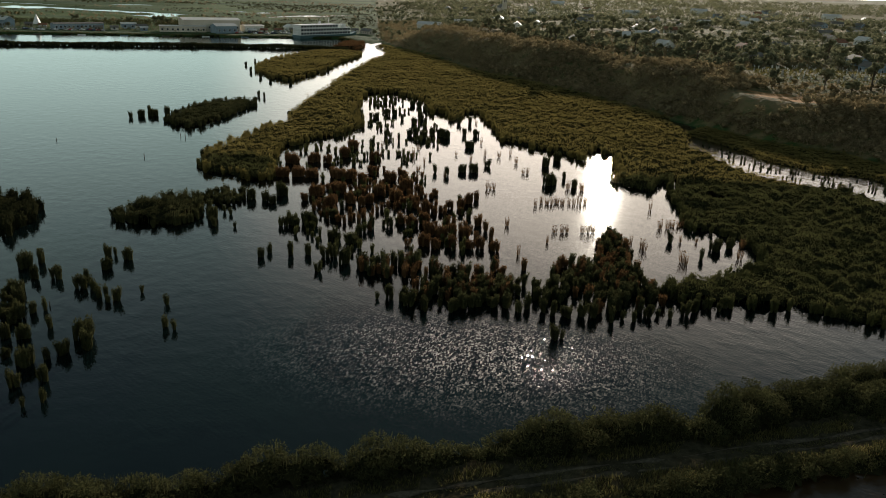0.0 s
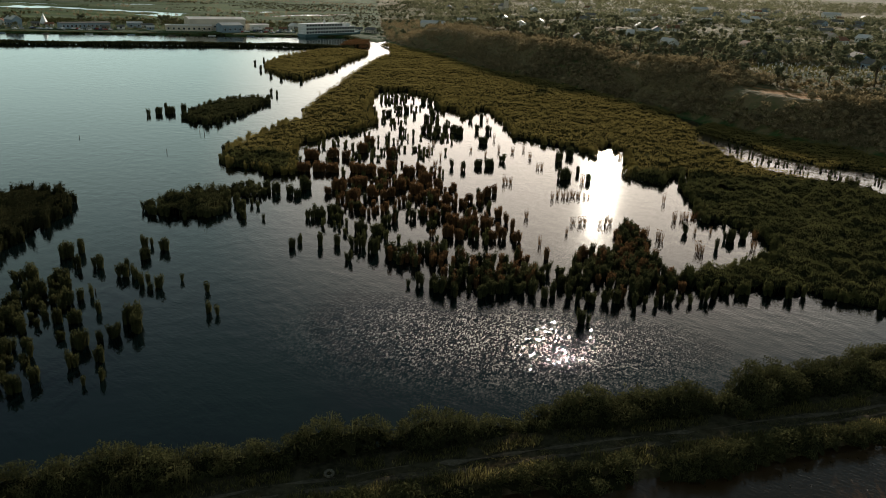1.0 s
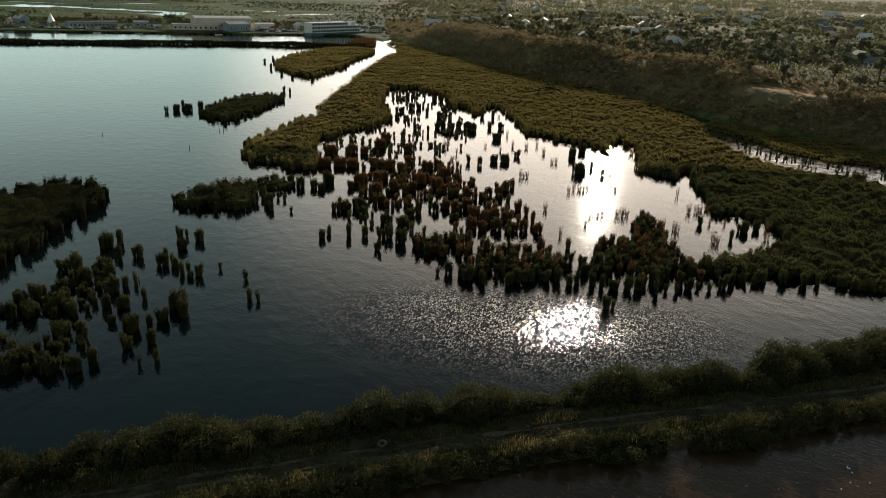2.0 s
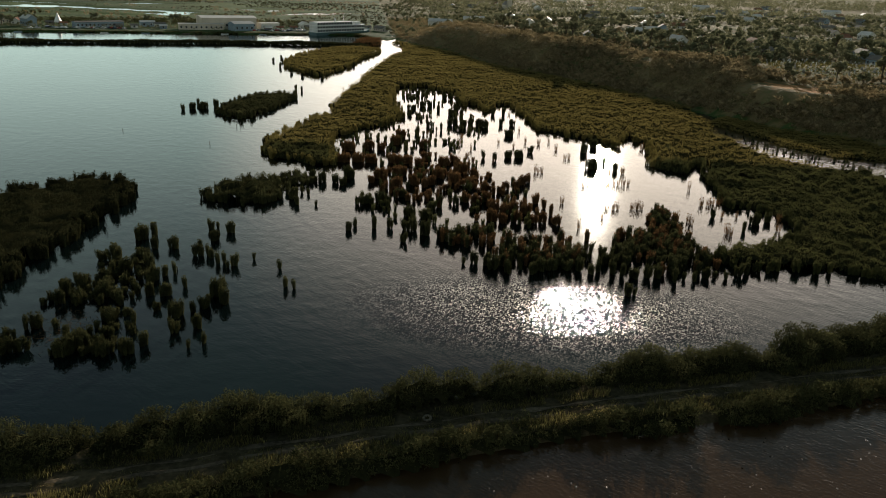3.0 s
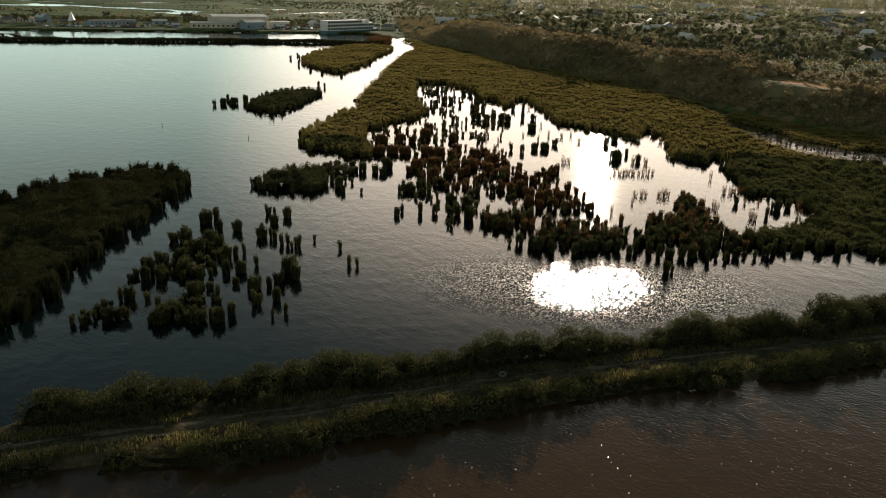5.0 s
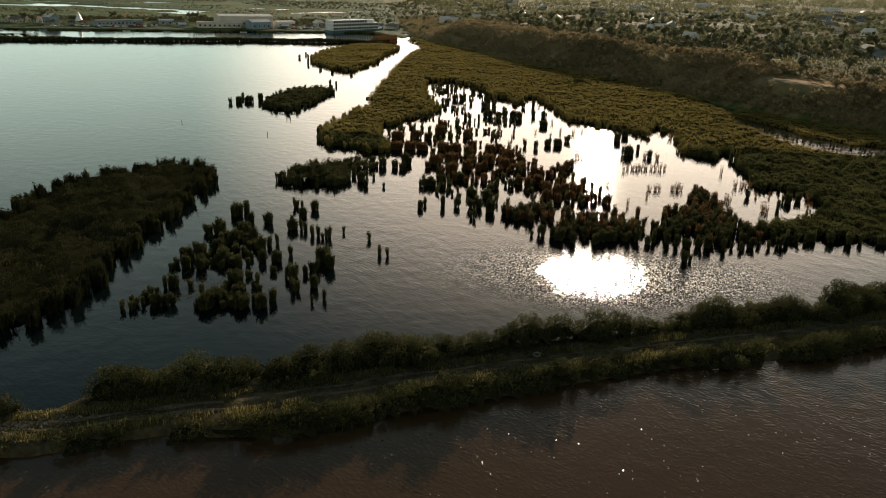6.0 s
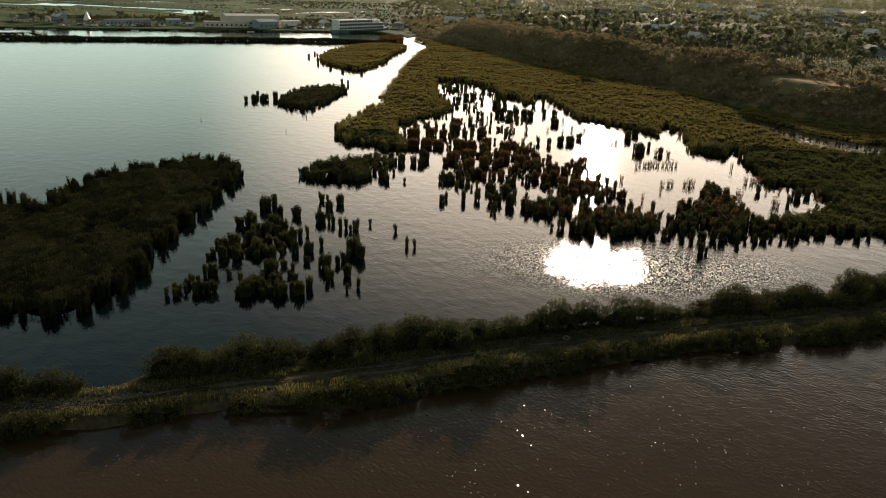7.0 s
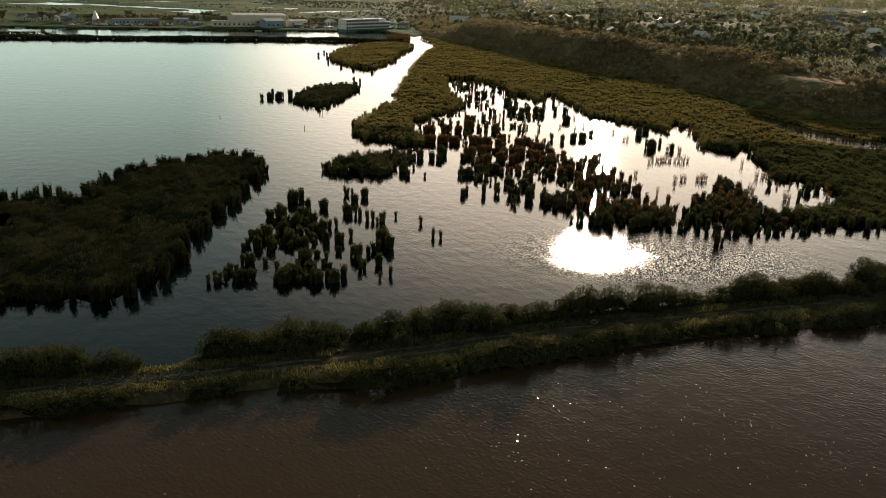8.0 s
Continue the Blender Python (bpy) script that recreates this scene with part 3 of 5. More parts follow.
# ---- the plan ----
BLUFF = [(300, 40), (220, 110), (160, 180), (126, 233), (117, 257), (95, 271), (76, 305), (64, 330), (48, 362), (24, 401), (-6, 441),
         (-42, 527), (-76, 585), (-92, 640), (-108, 740), (-150, 1000), (-300, 2000), (-600, 4600)]
QUAY = [(-900, 370), (-560, 488), (-409, 548), (-334, 577), (-251, 604), (-162, 638), (-128, 648), (-114, 632), (-104, 628), (-90, 602)]
OUTER = [(-77.5, 199), (-79.4, 207.7), (-79.3, 218), (-76.7, 234), (-74.3, 257), (-70.4, 264), (-74.7, 283), (-75.7, 312), (-76, 352), (-77.3, 425),
         (-75.2, 493), (-70.6, 519), (-74, 548), (-88, 590), (-82, 592), (-42, 529), (-6, 443), (24, 403), (48, 361), (63, 330), (75, 306),
         (94, 272), (116, 258), (125, 234), (150, 185), (165, 150), (150, 112), (110, 108), (65.8, 115.8), (60.5, 117.5), (52.6, 120.8), (42.2, 120.4), (34, 120.5)]
SHORE = [(31.6, 123), (34.9, 128), (41.7, 131.4), (47.4, 134), (52, 138), (56, 147), (55, 157), (50.5, 161.6), (45.4, 160.7), (47.3, 178.7), (46.4, 186),
         (51.6, 209), (47.5, 206.8), (43, 195), (35.3, 200), (38, 218), (40, 234.5), (34.3, 244.5), (28, 228), (24.4, 235), (17.7, 239), (12.6, 246), (5.3, 251.6),
         (1.8, 272), (-3.3, 307), (-9.5, 302), (-13.6, 286), (-16.7, 303), (-22, 299), (-26.8, 329), (-43, 350), (-56, 346), (-53.4, 299), (-44, 263),
         (-49.3, 249), (-56.8, 236.6), (-61.7, 224.6), (-59, 206.7), (-56.4, 195.5), (-55, 187), (-60, 185), (-67, 191), (-72.8, 190)]
SIDE_CHANNEL = [(72.6, 266.8), (78.9, 251.6), (83.6, 235), (90.4, 228.2), (95.0, 222.9), (102.0, 222.4), (108.4, 217.1), (112, 205)]
DYKE = [(-175, 4), (-130, 19.5), (-93, 31.7), (-74.9, 37.5), (-54.8, 44.5), (-40, 50.9), (-19.3, 58.8), (4, 67.2), (24.4, 73.8), (49.4, 82), (80, 91), (150, 110)]
FAR_PONDS = [(-470, 925, 130, 22, -0.25), (-505, 1095, 40, 26, 0.2), (-420, 813, 42, 8, 0), (-330, 1012, 15, 24, 0.1), (-297, 1022, 12, 28, 0.1),
             (-246, 965, 12, 62, -0.3), (-215, 995, 11, 52, -0.35), (-585, 905, 60, 20, 0), (-375, 862, 26, 30, 0.3), (-620, 1010, 80, 16, 0)]


def ground_height(p):
    """The lie of the land: lake bed, quay and marsh, bluff and the plateau behind it."""
    x, y = p[:, 0], p[:, 1]
    line = np.array(BLUFF)
    d = edge_distance(p, line, closed=False)
    d = np.where(inside(p, BLUFF + [(5000, 4600), (5000, 40)]), d, -d)
    s = np.clip((d - 1) / (28 + 260 * np.clip((y - 600) / 300, 0, 1) - 14 * np.exp(-((x - 100) / 32) ** 2 - ((y - 300) / 30) ** 2)), 0, 1)
    top = 13.5 - 3.5 * np.exp(-((x - 128) / 42) ** 2 - ((y - 300) / 55) ** 2) + 1.5 * vnoise(x, y, 120, 3) + 0.004 * np.clip(d - 28, 0, 3000)
    steep = 0.35 * s * s * (3 - 2 * s) + 0.65 * s
    rough = (vnoise(x, y, 13, 4) - 0.5) * 0.6 * steep * (1 - 0.6 * s) + (vnoise(x, y, 45, 8) - 0.5) * 4 * steep
    up = 0.5 + steep * top + rough
    behind = inside(p, QUAY + [(-150, 1000), (-300, 2000), (-600, 4800), (-5000, 4800), (-5000, 370)])
    q = edge_distance(p, QUAY, closed=False)
    flat = np.clip(q / 3, 0, 1) * 1.1 + (vnoise(x, y, 60, 9) - 0.5) * 0.5 * np.clip(q / 60, 0, 1)
    for cx, cy, rx, ry, turn in FAR_PONDS:
        u, v = (x - cx) * math.cos(turn) + (y - cy) * math.sin(turn), (y - cy) * math.cos(turn) - (x - cx) * math.sin(turn)
        r = np.hypot(u / rx, v / ry) + (vnoise(x, y, 18, 12) - 0.5) * 0.7
        flat = np.minimum(flat, np.clip((r - 1) * 6, -1.0, 2.0))
    z = np.full(len(p), -2.0)
    z = np.where(d > -6, np.maximum(-2 + (d + 6) / 6 * 2.5, -2), z)
    z = np.where(behind & (d <= 0), flat, z)
    return np.where(d > 0, np.maximum(up, 0.2), np.where(behind, np.maximum(z, flat), z)), d, behind


def build_ground():
    xs = np.concatenate([-720 - np.geomspace(4300, 12, 26), np.arange(-720, 480, 6.0), 480 + np.geomspace(10, 4300, 34)])
    ys = np.concatenate([np.linspace(-4500, 0, 8), np.arange(30, 700, 5.0), np.arange(700, 1500, 9.0), 1500 + np.geomspace(12, 3300, 40)])
    gx, gy = np.meshgrid(xs, ys)
    p = np.stack([gx.ravel(), gy.ravel()], 1)
    z, d, behind = ground_height(p)
    w = len(xs)
    i = (np.arange(len(ys) - 1)[:, None] * w + np.arange(w - 1)[None]).ravel()
    tris = np.concatenate([np.stack([i, i + 1, i + w + 1], 1), np.stack([i, i + w + 1, i + w], 1)])
    me = soup("ground", np.column_stack([p, z]), tris, GROUND)
    x, y = p.T
    dry = np.where(d > 0, 0.42 + 0.35 * vnoise(x, y, 70, 21), 0.2 * vnoise(x, y, 90, 22))
    u, v = (x - 111) * -0.53 + (y - 304) * 0.85, (x - 111) * 0.85 + (y - 304) * 0.53
    soil = 1.0 - np.hypot(u / 20, v / 13) * 0.5 - 0.25 * vnoise(x, y, 6, 23)
    sand = np.where(behind & (d < 0) & (edge_distance(p, QUAY, False) < 50) & (x > -420), 0.3, 0.0)
    sand = np.maximum(sand, np.where((d > 300) & (vnoise(x, y, 420, 30) > 0.62), 0.6, 0))
    for key, val in (("dry", dry), ("soil", np.clip(soil, 0, 1)), ("sand", sand)):
        me.attributes.new(key, "FLOAT", "POINT").data.foreach_set("value", np.asarray(val, np.float32))
    me.shade_smooth()
    return tagged(new("ground", me), "green marsh meadow rising to a scrubby bluff and plateau", "ground", kind="structure")


build_ground()


def ground_at(pts):
    return ground_height(np.asarray(pts, float).reshape(-1, 2))[0]


def water_sheet(name, label, outline, mat):
    bm = bmesh.new()
    f = bm.faces.new([bm.verts.new((x, y, 0)) for x, y in outline])
    bmesh.ops.triangulate(bm, faces=[f])
    me = bpy.data.meshes.new(name)
    bm.to_mesh(me)
    bm.free()
    if me.polygons[0].normal.z < 0:
        me.flip_normals()
    me.materials.append(mat)
    return tagged(new(name, me), label, "water", kind="structure")


water_sheet("water_lagoon", "grey-green lagoon water with small wind ripples", [(-4500, -1400)] + DYKE + [(4500, 1300), (4500, 4700), (-4500, 4700)], LAGOON)
water_sheet("water_lake", "brown muddy lake water with wind ripples", [(-4500, -1400), (-4500, -4500), (4500, -4500), (4500, 1300)] + DYKE[::-1], LAKE)


# ---- the dyke with its track ----
def along(line, step):
    q = np.asarray(line, float)
    s = np.concatenate([[0], np.cumsum(np.hypot(*np.diff(q, axis=0).T))])
    k = np.arange(0, s[-1], step)
    p = np.stack([np.interp(k, s, q[:, 0]), np.interp(k, s, q[:, 1])], 1)
    for _ in range(6):
        p[1:-1] = (p[:-2] + 2 * p[1:-1] + p[2:]) / 4
    t = np.gradient(p, axis=0)
    t /= np.hypot(*t.T)[:, None]
    return p, np.stack([-t[:, 1], t[:, 0]], 1)


LINE, SIDE = along(DYKE, 1.0)
FAR_EDGE = np.interp(LINE[:, 0], [-175, -98, -80, -76, -72, -64, -36, -24, 1, 17, 30, 42, 58, 150], [9, 9, 6.5, 4.6, 7.5, 8.6, 9.0, 7.8, 7.4, 9.6, 7.6, 11.5, 13.5, 14])
NEAR_EDGE = -np.interp(LINE[:, 0], [-175, -93, -68, -63, -50, -44, -20, 2, 28, 150], [6, 5.5, 4.5, 4.5, 8.0, 7.8, 6.6, 6.6, 6.2, 6.5])
NEAR_EDGE = NEAR_EDGE + (vnoise(LINE[:, 0], LINE[:, 1], 9, 31) - 0.5) * 1.6
FAR_EDGE = FAR_EDGE + (vnoise(LINE[:, 0], LINE[:, 1], 7, 32) - 0.5) * 1.2


def dyke_band(lo, hi):
    """The outline of a strip along the dyke between two offsets from the track."""
    return [tuple(v) for v in np.concatenate([LINE + SIDE * np.reshape(lo, (-1, 1)), (LINE + SIDE * np.reshape(hi, (-1, 1)))[::-1]])]


def build_dyke():
    rows = []
    for f in np.linspace(0, 1, 22):
        off = NEAR_EDGE * (1 - f) + FAR_EDGE * f
        rise = min(f, 1 - f) * 22
        z = -0.9 + 1.75 * min(rise / 3.5, 1) + (vnoise(LINE[:, 0] + off, LINE[:, 1], 1.7, 33) - 0.5) * 0.25
        rows.append(np.column_stack([LINE + SIDE * off[:, None], z]))
    v = np.stack(rows, 1)
    n, w = v.shape[:2]
    i = (np.arange(n - 1)[:, None] * w + np.arange(w - 1)[None]).ravel()
    tris = np.concatenate([np.stack([i, i + w + 1, i + 1], 1), np.stack([i, i + w, i + w + 1], 1)])
    me = soup("dyke", v.reshape(-1, 3), tris, DYKE_SOIL)
    return tagged(new("ground_dyke", me), "low earth dyke overgrown with grass and reeds", "dyke", kind="structure")


DYKE_SOIL = tinted("dyke soil", (0.035, 0.03, 0.018), (0.11, 0.085, 0.05), 0.95, 1.5, 0.3, 0.0, bump=0.15)
build_dyke()


def build_rut(off):
    wob = (vnoise(LINE[:, 0], LINE[:, 1], 6, 40) - 0.5) * 0.9 + off
    half = np.maximum(0.75 * vnoise(LINE[:, 0], LINE[:, 1], 3, 41 + int(off * 10)) - 0.1, 0.02)
    cols = []
    for e, dz in ((-1, 0.0), (-0.5, 0.06), (0.5, 0.06), (1, 0.0)):
        cols.append(np.column_stack([LINE + SIDE * (wob + e * half)[:, None], np.full(len(LINE), 0.86 + dz)]))
    v = np.stack(cols, 1)
    n, w = v.shape[:2]
    i = (np.arange(n - 1)[:, None] * w + np.arange(w - 1)[None]).ravel()
    tris = np.concatenate([np.stack([i, i + w + 1, i + 1], 1), np.stack([i, i + w, i + w + 1], 1)])
    return soup("wheel_rut", v.reshape(-1, 3), tris, EARTH)


for off in (-0.85, 0.8):
    tagged(new("road_rut", build_rut(off)), "worn bare-earth wheel track along the dyke", "track", kind="structure")

# ---- reeds ----
def not_channel(p):
    d = edge_distance(p + [2.0, 7.0], SIDE_CHANNEL, closed=False)
    past = (p[:, 0] > 70) & (p[:, 1] > np.interp(p[:, 0], [v[0] for v in SIDE_CHANNEL], [v[1] for v in SIDE_CHANNEL]) - 2)
    return ~past & (d > 12.0 * np.clip(1.5 - np.abs(p[:, 0] - 90) / 20, 0.1, 1) + 2.5 * (vnoise(p[:, 0], p[:, 1], 4, 50) - 0.5))


MAIN = OUTER + SHORE
reed_bed("reed_bed", "broad olive-green reed bed round the lagoon pond", MAIN, 2.9, 0.9, edging=1.9, edge_line=OUTER[26:] + SHORE[:14], holes=[(58, 189, 2.6)],
         keep=lambda p: not_channel(p) & (p[:, 1] < 205), wide=0.10, body=0.9)
reed_bed("reed_bed", "olive-brown reed bed between channel and bluff", MAIN[3:] + MAIN[:3], 2.9, 1.2, REED_PALE, edging=2.4, edge_line=SHORE[14:] + OUTER[:6],
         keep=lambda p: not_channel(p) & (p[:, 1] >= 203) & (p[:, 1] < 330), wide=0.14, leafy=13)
reed_bed("reed_bed", "far olive-brown reed bed along the channel", MAIN[6:] + MAIN[:6], 2.9, 1.7, REED_PALE,
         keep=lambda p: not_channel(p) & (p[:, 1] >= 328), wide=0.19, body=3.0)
reed_bed("marsh_grass", "low green marsh grass between side channel and bluff",
         [(70, 280), (76, 272), (82, 256), (87, 240), (93, 233), (98, 227.5), (104, 226), (111, 221), (116, 208), (135, 205), (126, 234), (119, 256), (97, 271), (82, 296)],
         1.5, 0.7, REED_PALE, wide=0.12, body=1.5, keep=lambda p: p[:, 1] > 200, leafy=10)

ISLAND_A = [(-175, 95), (-160, 108), (-139, 108), (-131.5, 113.7), (-126, 110), (-122, 108), (-125.5, 119.6), (-125, 126), (-124, 133.4), (-121.9, 138.6), (-118, 143.7),
            (-114, 150), (-108, 156), (-102, 158), (-97, 153), (-93.5, 145), (-93, 132.8), (-92.8, 118.4), (-92.5, 106), (-91.8, 92.5), (-90.1, 81), (-89.8, 72),
            (-92, 66), (-95, 61.5), (-102, 61), (-110, 58.6), (-135, 56), (-170, 50)]
ISLAND_B = [(-77, 150), (-76, 154), (-74.5, 160), (-71, 164), (-67, 165.5), (-63, 162), (-61.5, 156), (-61.5, 148), (-64.5, 147), (-68, 145.5), (-73, 146)]
ISLET = [(-64, 166), (-63.8, 171), (-61.5, 173), (-58, 171.5), (-55.5, 168), (-57, 165.5), (-60, 164)]
ISLAND_C = [(-110, 257), (-112.7, 274.5), (-112.7, 288), (-109, 300), (-102, 307), (-95.6, 306), (-92, 299), (-94.5, 285), (-94.5, 268), (-96, 259), (-99, 250), (-104, 251)]
ISLAND_D = [(-131, 432), (-131.8, 469), (-126, 503), (-116, 530), (-103.6, 535), (-88.5, 525), (-87.5, 495), (-91.8, 462), (-91.5, 413), (-95.3, 391.5), (-98, 374), (-104, 378), (-114, 394), (-123, 402)]
# the leaf colour here carries painted shade
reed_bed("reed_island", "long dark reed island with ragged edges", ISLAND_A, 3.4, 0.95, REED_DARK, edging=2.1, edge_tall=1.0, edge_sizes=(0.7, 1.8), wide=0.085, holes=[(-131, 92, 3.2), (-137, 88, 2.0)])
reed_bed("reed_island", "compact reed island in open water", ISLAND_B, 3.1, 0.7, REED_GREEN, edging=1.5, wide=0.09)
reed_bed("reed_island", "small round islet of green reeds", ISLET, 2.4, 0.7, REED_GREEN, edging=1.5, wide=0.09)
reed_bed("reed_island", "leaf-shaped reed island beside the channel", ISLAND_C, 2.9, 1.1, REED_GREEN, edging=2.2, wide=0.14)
reed_bed("reed_island", "wide green reed island by the harbour mouth", ISLAND_D, 2.9, 1.6, REED_PALE, edging=3.5, wide=0.2)
BREAKWATER = [(-560, 392), (-362, 466), (-326, 477.5), (-258, 502), (-186, 531), (-132, 543), (-100, 540), (-100, 547), (-132, 552), (-188, 539), (-260, 510), (-328, 486), (-366, 474), (-560, 400)]
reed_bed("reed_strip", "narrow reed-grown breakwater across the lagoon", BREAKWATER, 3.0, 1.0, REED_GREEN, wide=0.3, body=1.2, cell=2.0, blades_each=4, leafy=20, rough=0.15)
reed_bed("reed_strip", "short reed spit inside the breakwater", [(-560, 435), (-392, 502), (-368, 510), (-347, 512), (-352, 506), (-380, 497), (-560, 425)], 2.4, 1.6, wide=0.22)
reed_bed("willow_scrub", "rusty orange willow scrub on the spit head", [(-112, 545), (-113, 580), (-108, 600), (-97, 598), (-94, 570), (-97, 548)], 4.5, 1.5, REED_OLD, wide=0.25)

FRINGE = [(34, 120.5), (31.5, 124), (30.2, 131), (29.4, 138), (29.2, 151), (27, 156), (24, 150), (22.5, 143), (20, 137), (15.7, 136), (11, 133.5), (7, 133), (2, 130),
          (-5, 127), (-10, 131), (-15, 134), (-21, 131), (-21, 125), (-16, 121), (-15, 117), (-7.4, 115), (0.6, 116), (9.7, 117), (19, 114.5), (30, 117), (40, 121.5)]


def tussock_field(name, label, outline, step, seed, mat, gaps=0.3, h=2.2, r=(0.5, 1.25), keep=None):
    """A loose stand of many tussocks with water between them, as one thing."""
    rng = np.random.default_rng(seed)
    p = scatter(outline, step, rng, 0.42, 0.6)
    if keep is not None:
        p = p[keep(p)]
    p = p[vnoise(p[:, 0], p[:, 1], 6, seed) * 0.6 + vnoise(p[:, 0], p[:, 1], 2.6, seed + 1) * 0.4 > gaps]
    made = []
    for x, y in p:
        rr = rng.uniform(*r)
        v, t = clump_shape(rr, h * rng.uniform(0.75, 1.15), int(40 + 110 * rr * rr), rng, rng.uniform(-0.1, 0.25))
        made.append((v + [x, y, 0], t))
    return tagged(new(name, soup(name, *join(made), mat)), label, "reeds", kind="stuff")


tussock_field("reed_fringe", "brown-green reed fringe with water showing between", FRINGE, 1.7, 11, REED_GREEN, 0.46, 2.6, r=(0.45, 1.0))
tussock_field("reed_fringe", "brown reeds standing through the fringe", FRINGE, 2.5, 13, REED_OLD, 0.46, 2.6, r=(0.45, 1.0))
tussock_field("thin_reeds", "thin scattered reeds across the pond mouth", [(-58, 215), (-46, 265), (-50, 300), (-54, 344), (-30, 330), (-18, 290), (-14, 245), (-16, 205), (-6, 178), (0, 150), (-4, 136), (-24, 128), (-42, 152), (-44, 190)], 2.6, 14, REED, 0.62, 1.9, (0.25, 0.7))
tussock_field("thin_reeds", "thin brown reeds at the pond mouth", [(-40, 160), (-38, 200), (-20, 205), (-6, 180), (2, 158), (2, 142), (-12, 138), (-28, 150)], 2.3, 15, REED_OLD, 0.54, 1.9, (0.3, 0.8))


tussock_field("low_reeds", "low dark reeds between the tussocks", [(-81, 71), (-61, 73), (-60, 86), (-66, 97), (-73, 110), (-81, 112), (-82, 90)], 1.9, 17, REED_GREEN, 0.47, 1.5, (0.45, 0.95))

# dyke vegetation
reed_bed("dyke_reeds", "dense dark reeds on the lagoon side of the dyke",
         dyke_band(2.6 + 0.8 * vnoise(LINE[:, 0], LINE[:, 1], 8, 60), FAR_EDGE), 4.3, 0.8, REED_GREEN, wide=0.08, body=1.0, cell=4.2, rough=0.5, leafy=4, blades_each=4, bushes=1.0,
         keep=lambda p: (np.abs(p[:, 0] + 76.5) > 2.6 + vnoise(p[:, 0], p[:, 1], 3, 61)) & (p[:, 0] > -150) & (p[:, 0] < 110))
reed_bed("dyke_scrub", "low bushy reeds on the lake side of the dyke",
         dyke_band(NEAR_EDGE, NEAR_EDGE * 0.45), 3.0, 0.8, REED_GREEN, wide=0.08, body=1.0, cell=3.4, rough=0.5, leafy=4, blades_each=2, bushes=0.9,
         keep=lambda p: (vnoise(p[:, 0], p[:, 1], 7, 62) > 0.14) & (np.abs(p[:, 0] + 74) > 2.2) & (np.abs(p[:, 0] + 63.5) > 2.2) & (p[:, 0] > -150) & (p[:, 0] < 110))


def grass_shape(lo, hi, step, height, seed):
    rng = np.random.default_rng(seed)
    p = scatter(dyke_band(lo, hi), step, rng)
    p = p[(p[:, 0] > -140) & (p[:, 0] < 100)]
    p = p[vnoise(p[:, 0], p[:, 1], 2.2, 63) > 0.3]
    k = 5
    n = len(p) * k
    base = np.column_stack([np.repeat(p, k, 0) + rng.normal(0, 0.15, (n, 2)), np.full(n, 0.75)])
    h = height * (0.4 + 0.9 * vnoise(base[:, 0], base[:, 1], 3, 64)) * rng.uniform(0.6, 1.2, n)
    tip = base + np.column_stack([rng.normal(0, 0.18, (n, 2)), h + 0.1])
    return blades(base, tip, rng.uniform(0.05, 0.1, n), rng, 0.05)


verge = np.zeros(len(LINE))
tagged(new("dyke_grass", soup("dyke_grass", *grass_shape(NEAR_EDGE * 0.62, verge - 1.3, 0.34, 0.75, 7), SEDGE)), "yellow-green rough grass beside the track", "grass", kind="stuff")
tagged(new("dyke_grass", soup("dyke_grass", *grass_shape(verge + 1.3, verge + 3.2, 0.34, 0.6, 8), SEDGE)), "yellow-green rough grass beside the track", "grass", kind="stuff")
tagged(new("dyke_grass", soup("dyke_grass", *grass_shape(verge - 0.5, verge + 0.45, 0.4, 0.18, 9), SEDGE)), "short grass between the wheel tracks", "grass", kind="stuff")

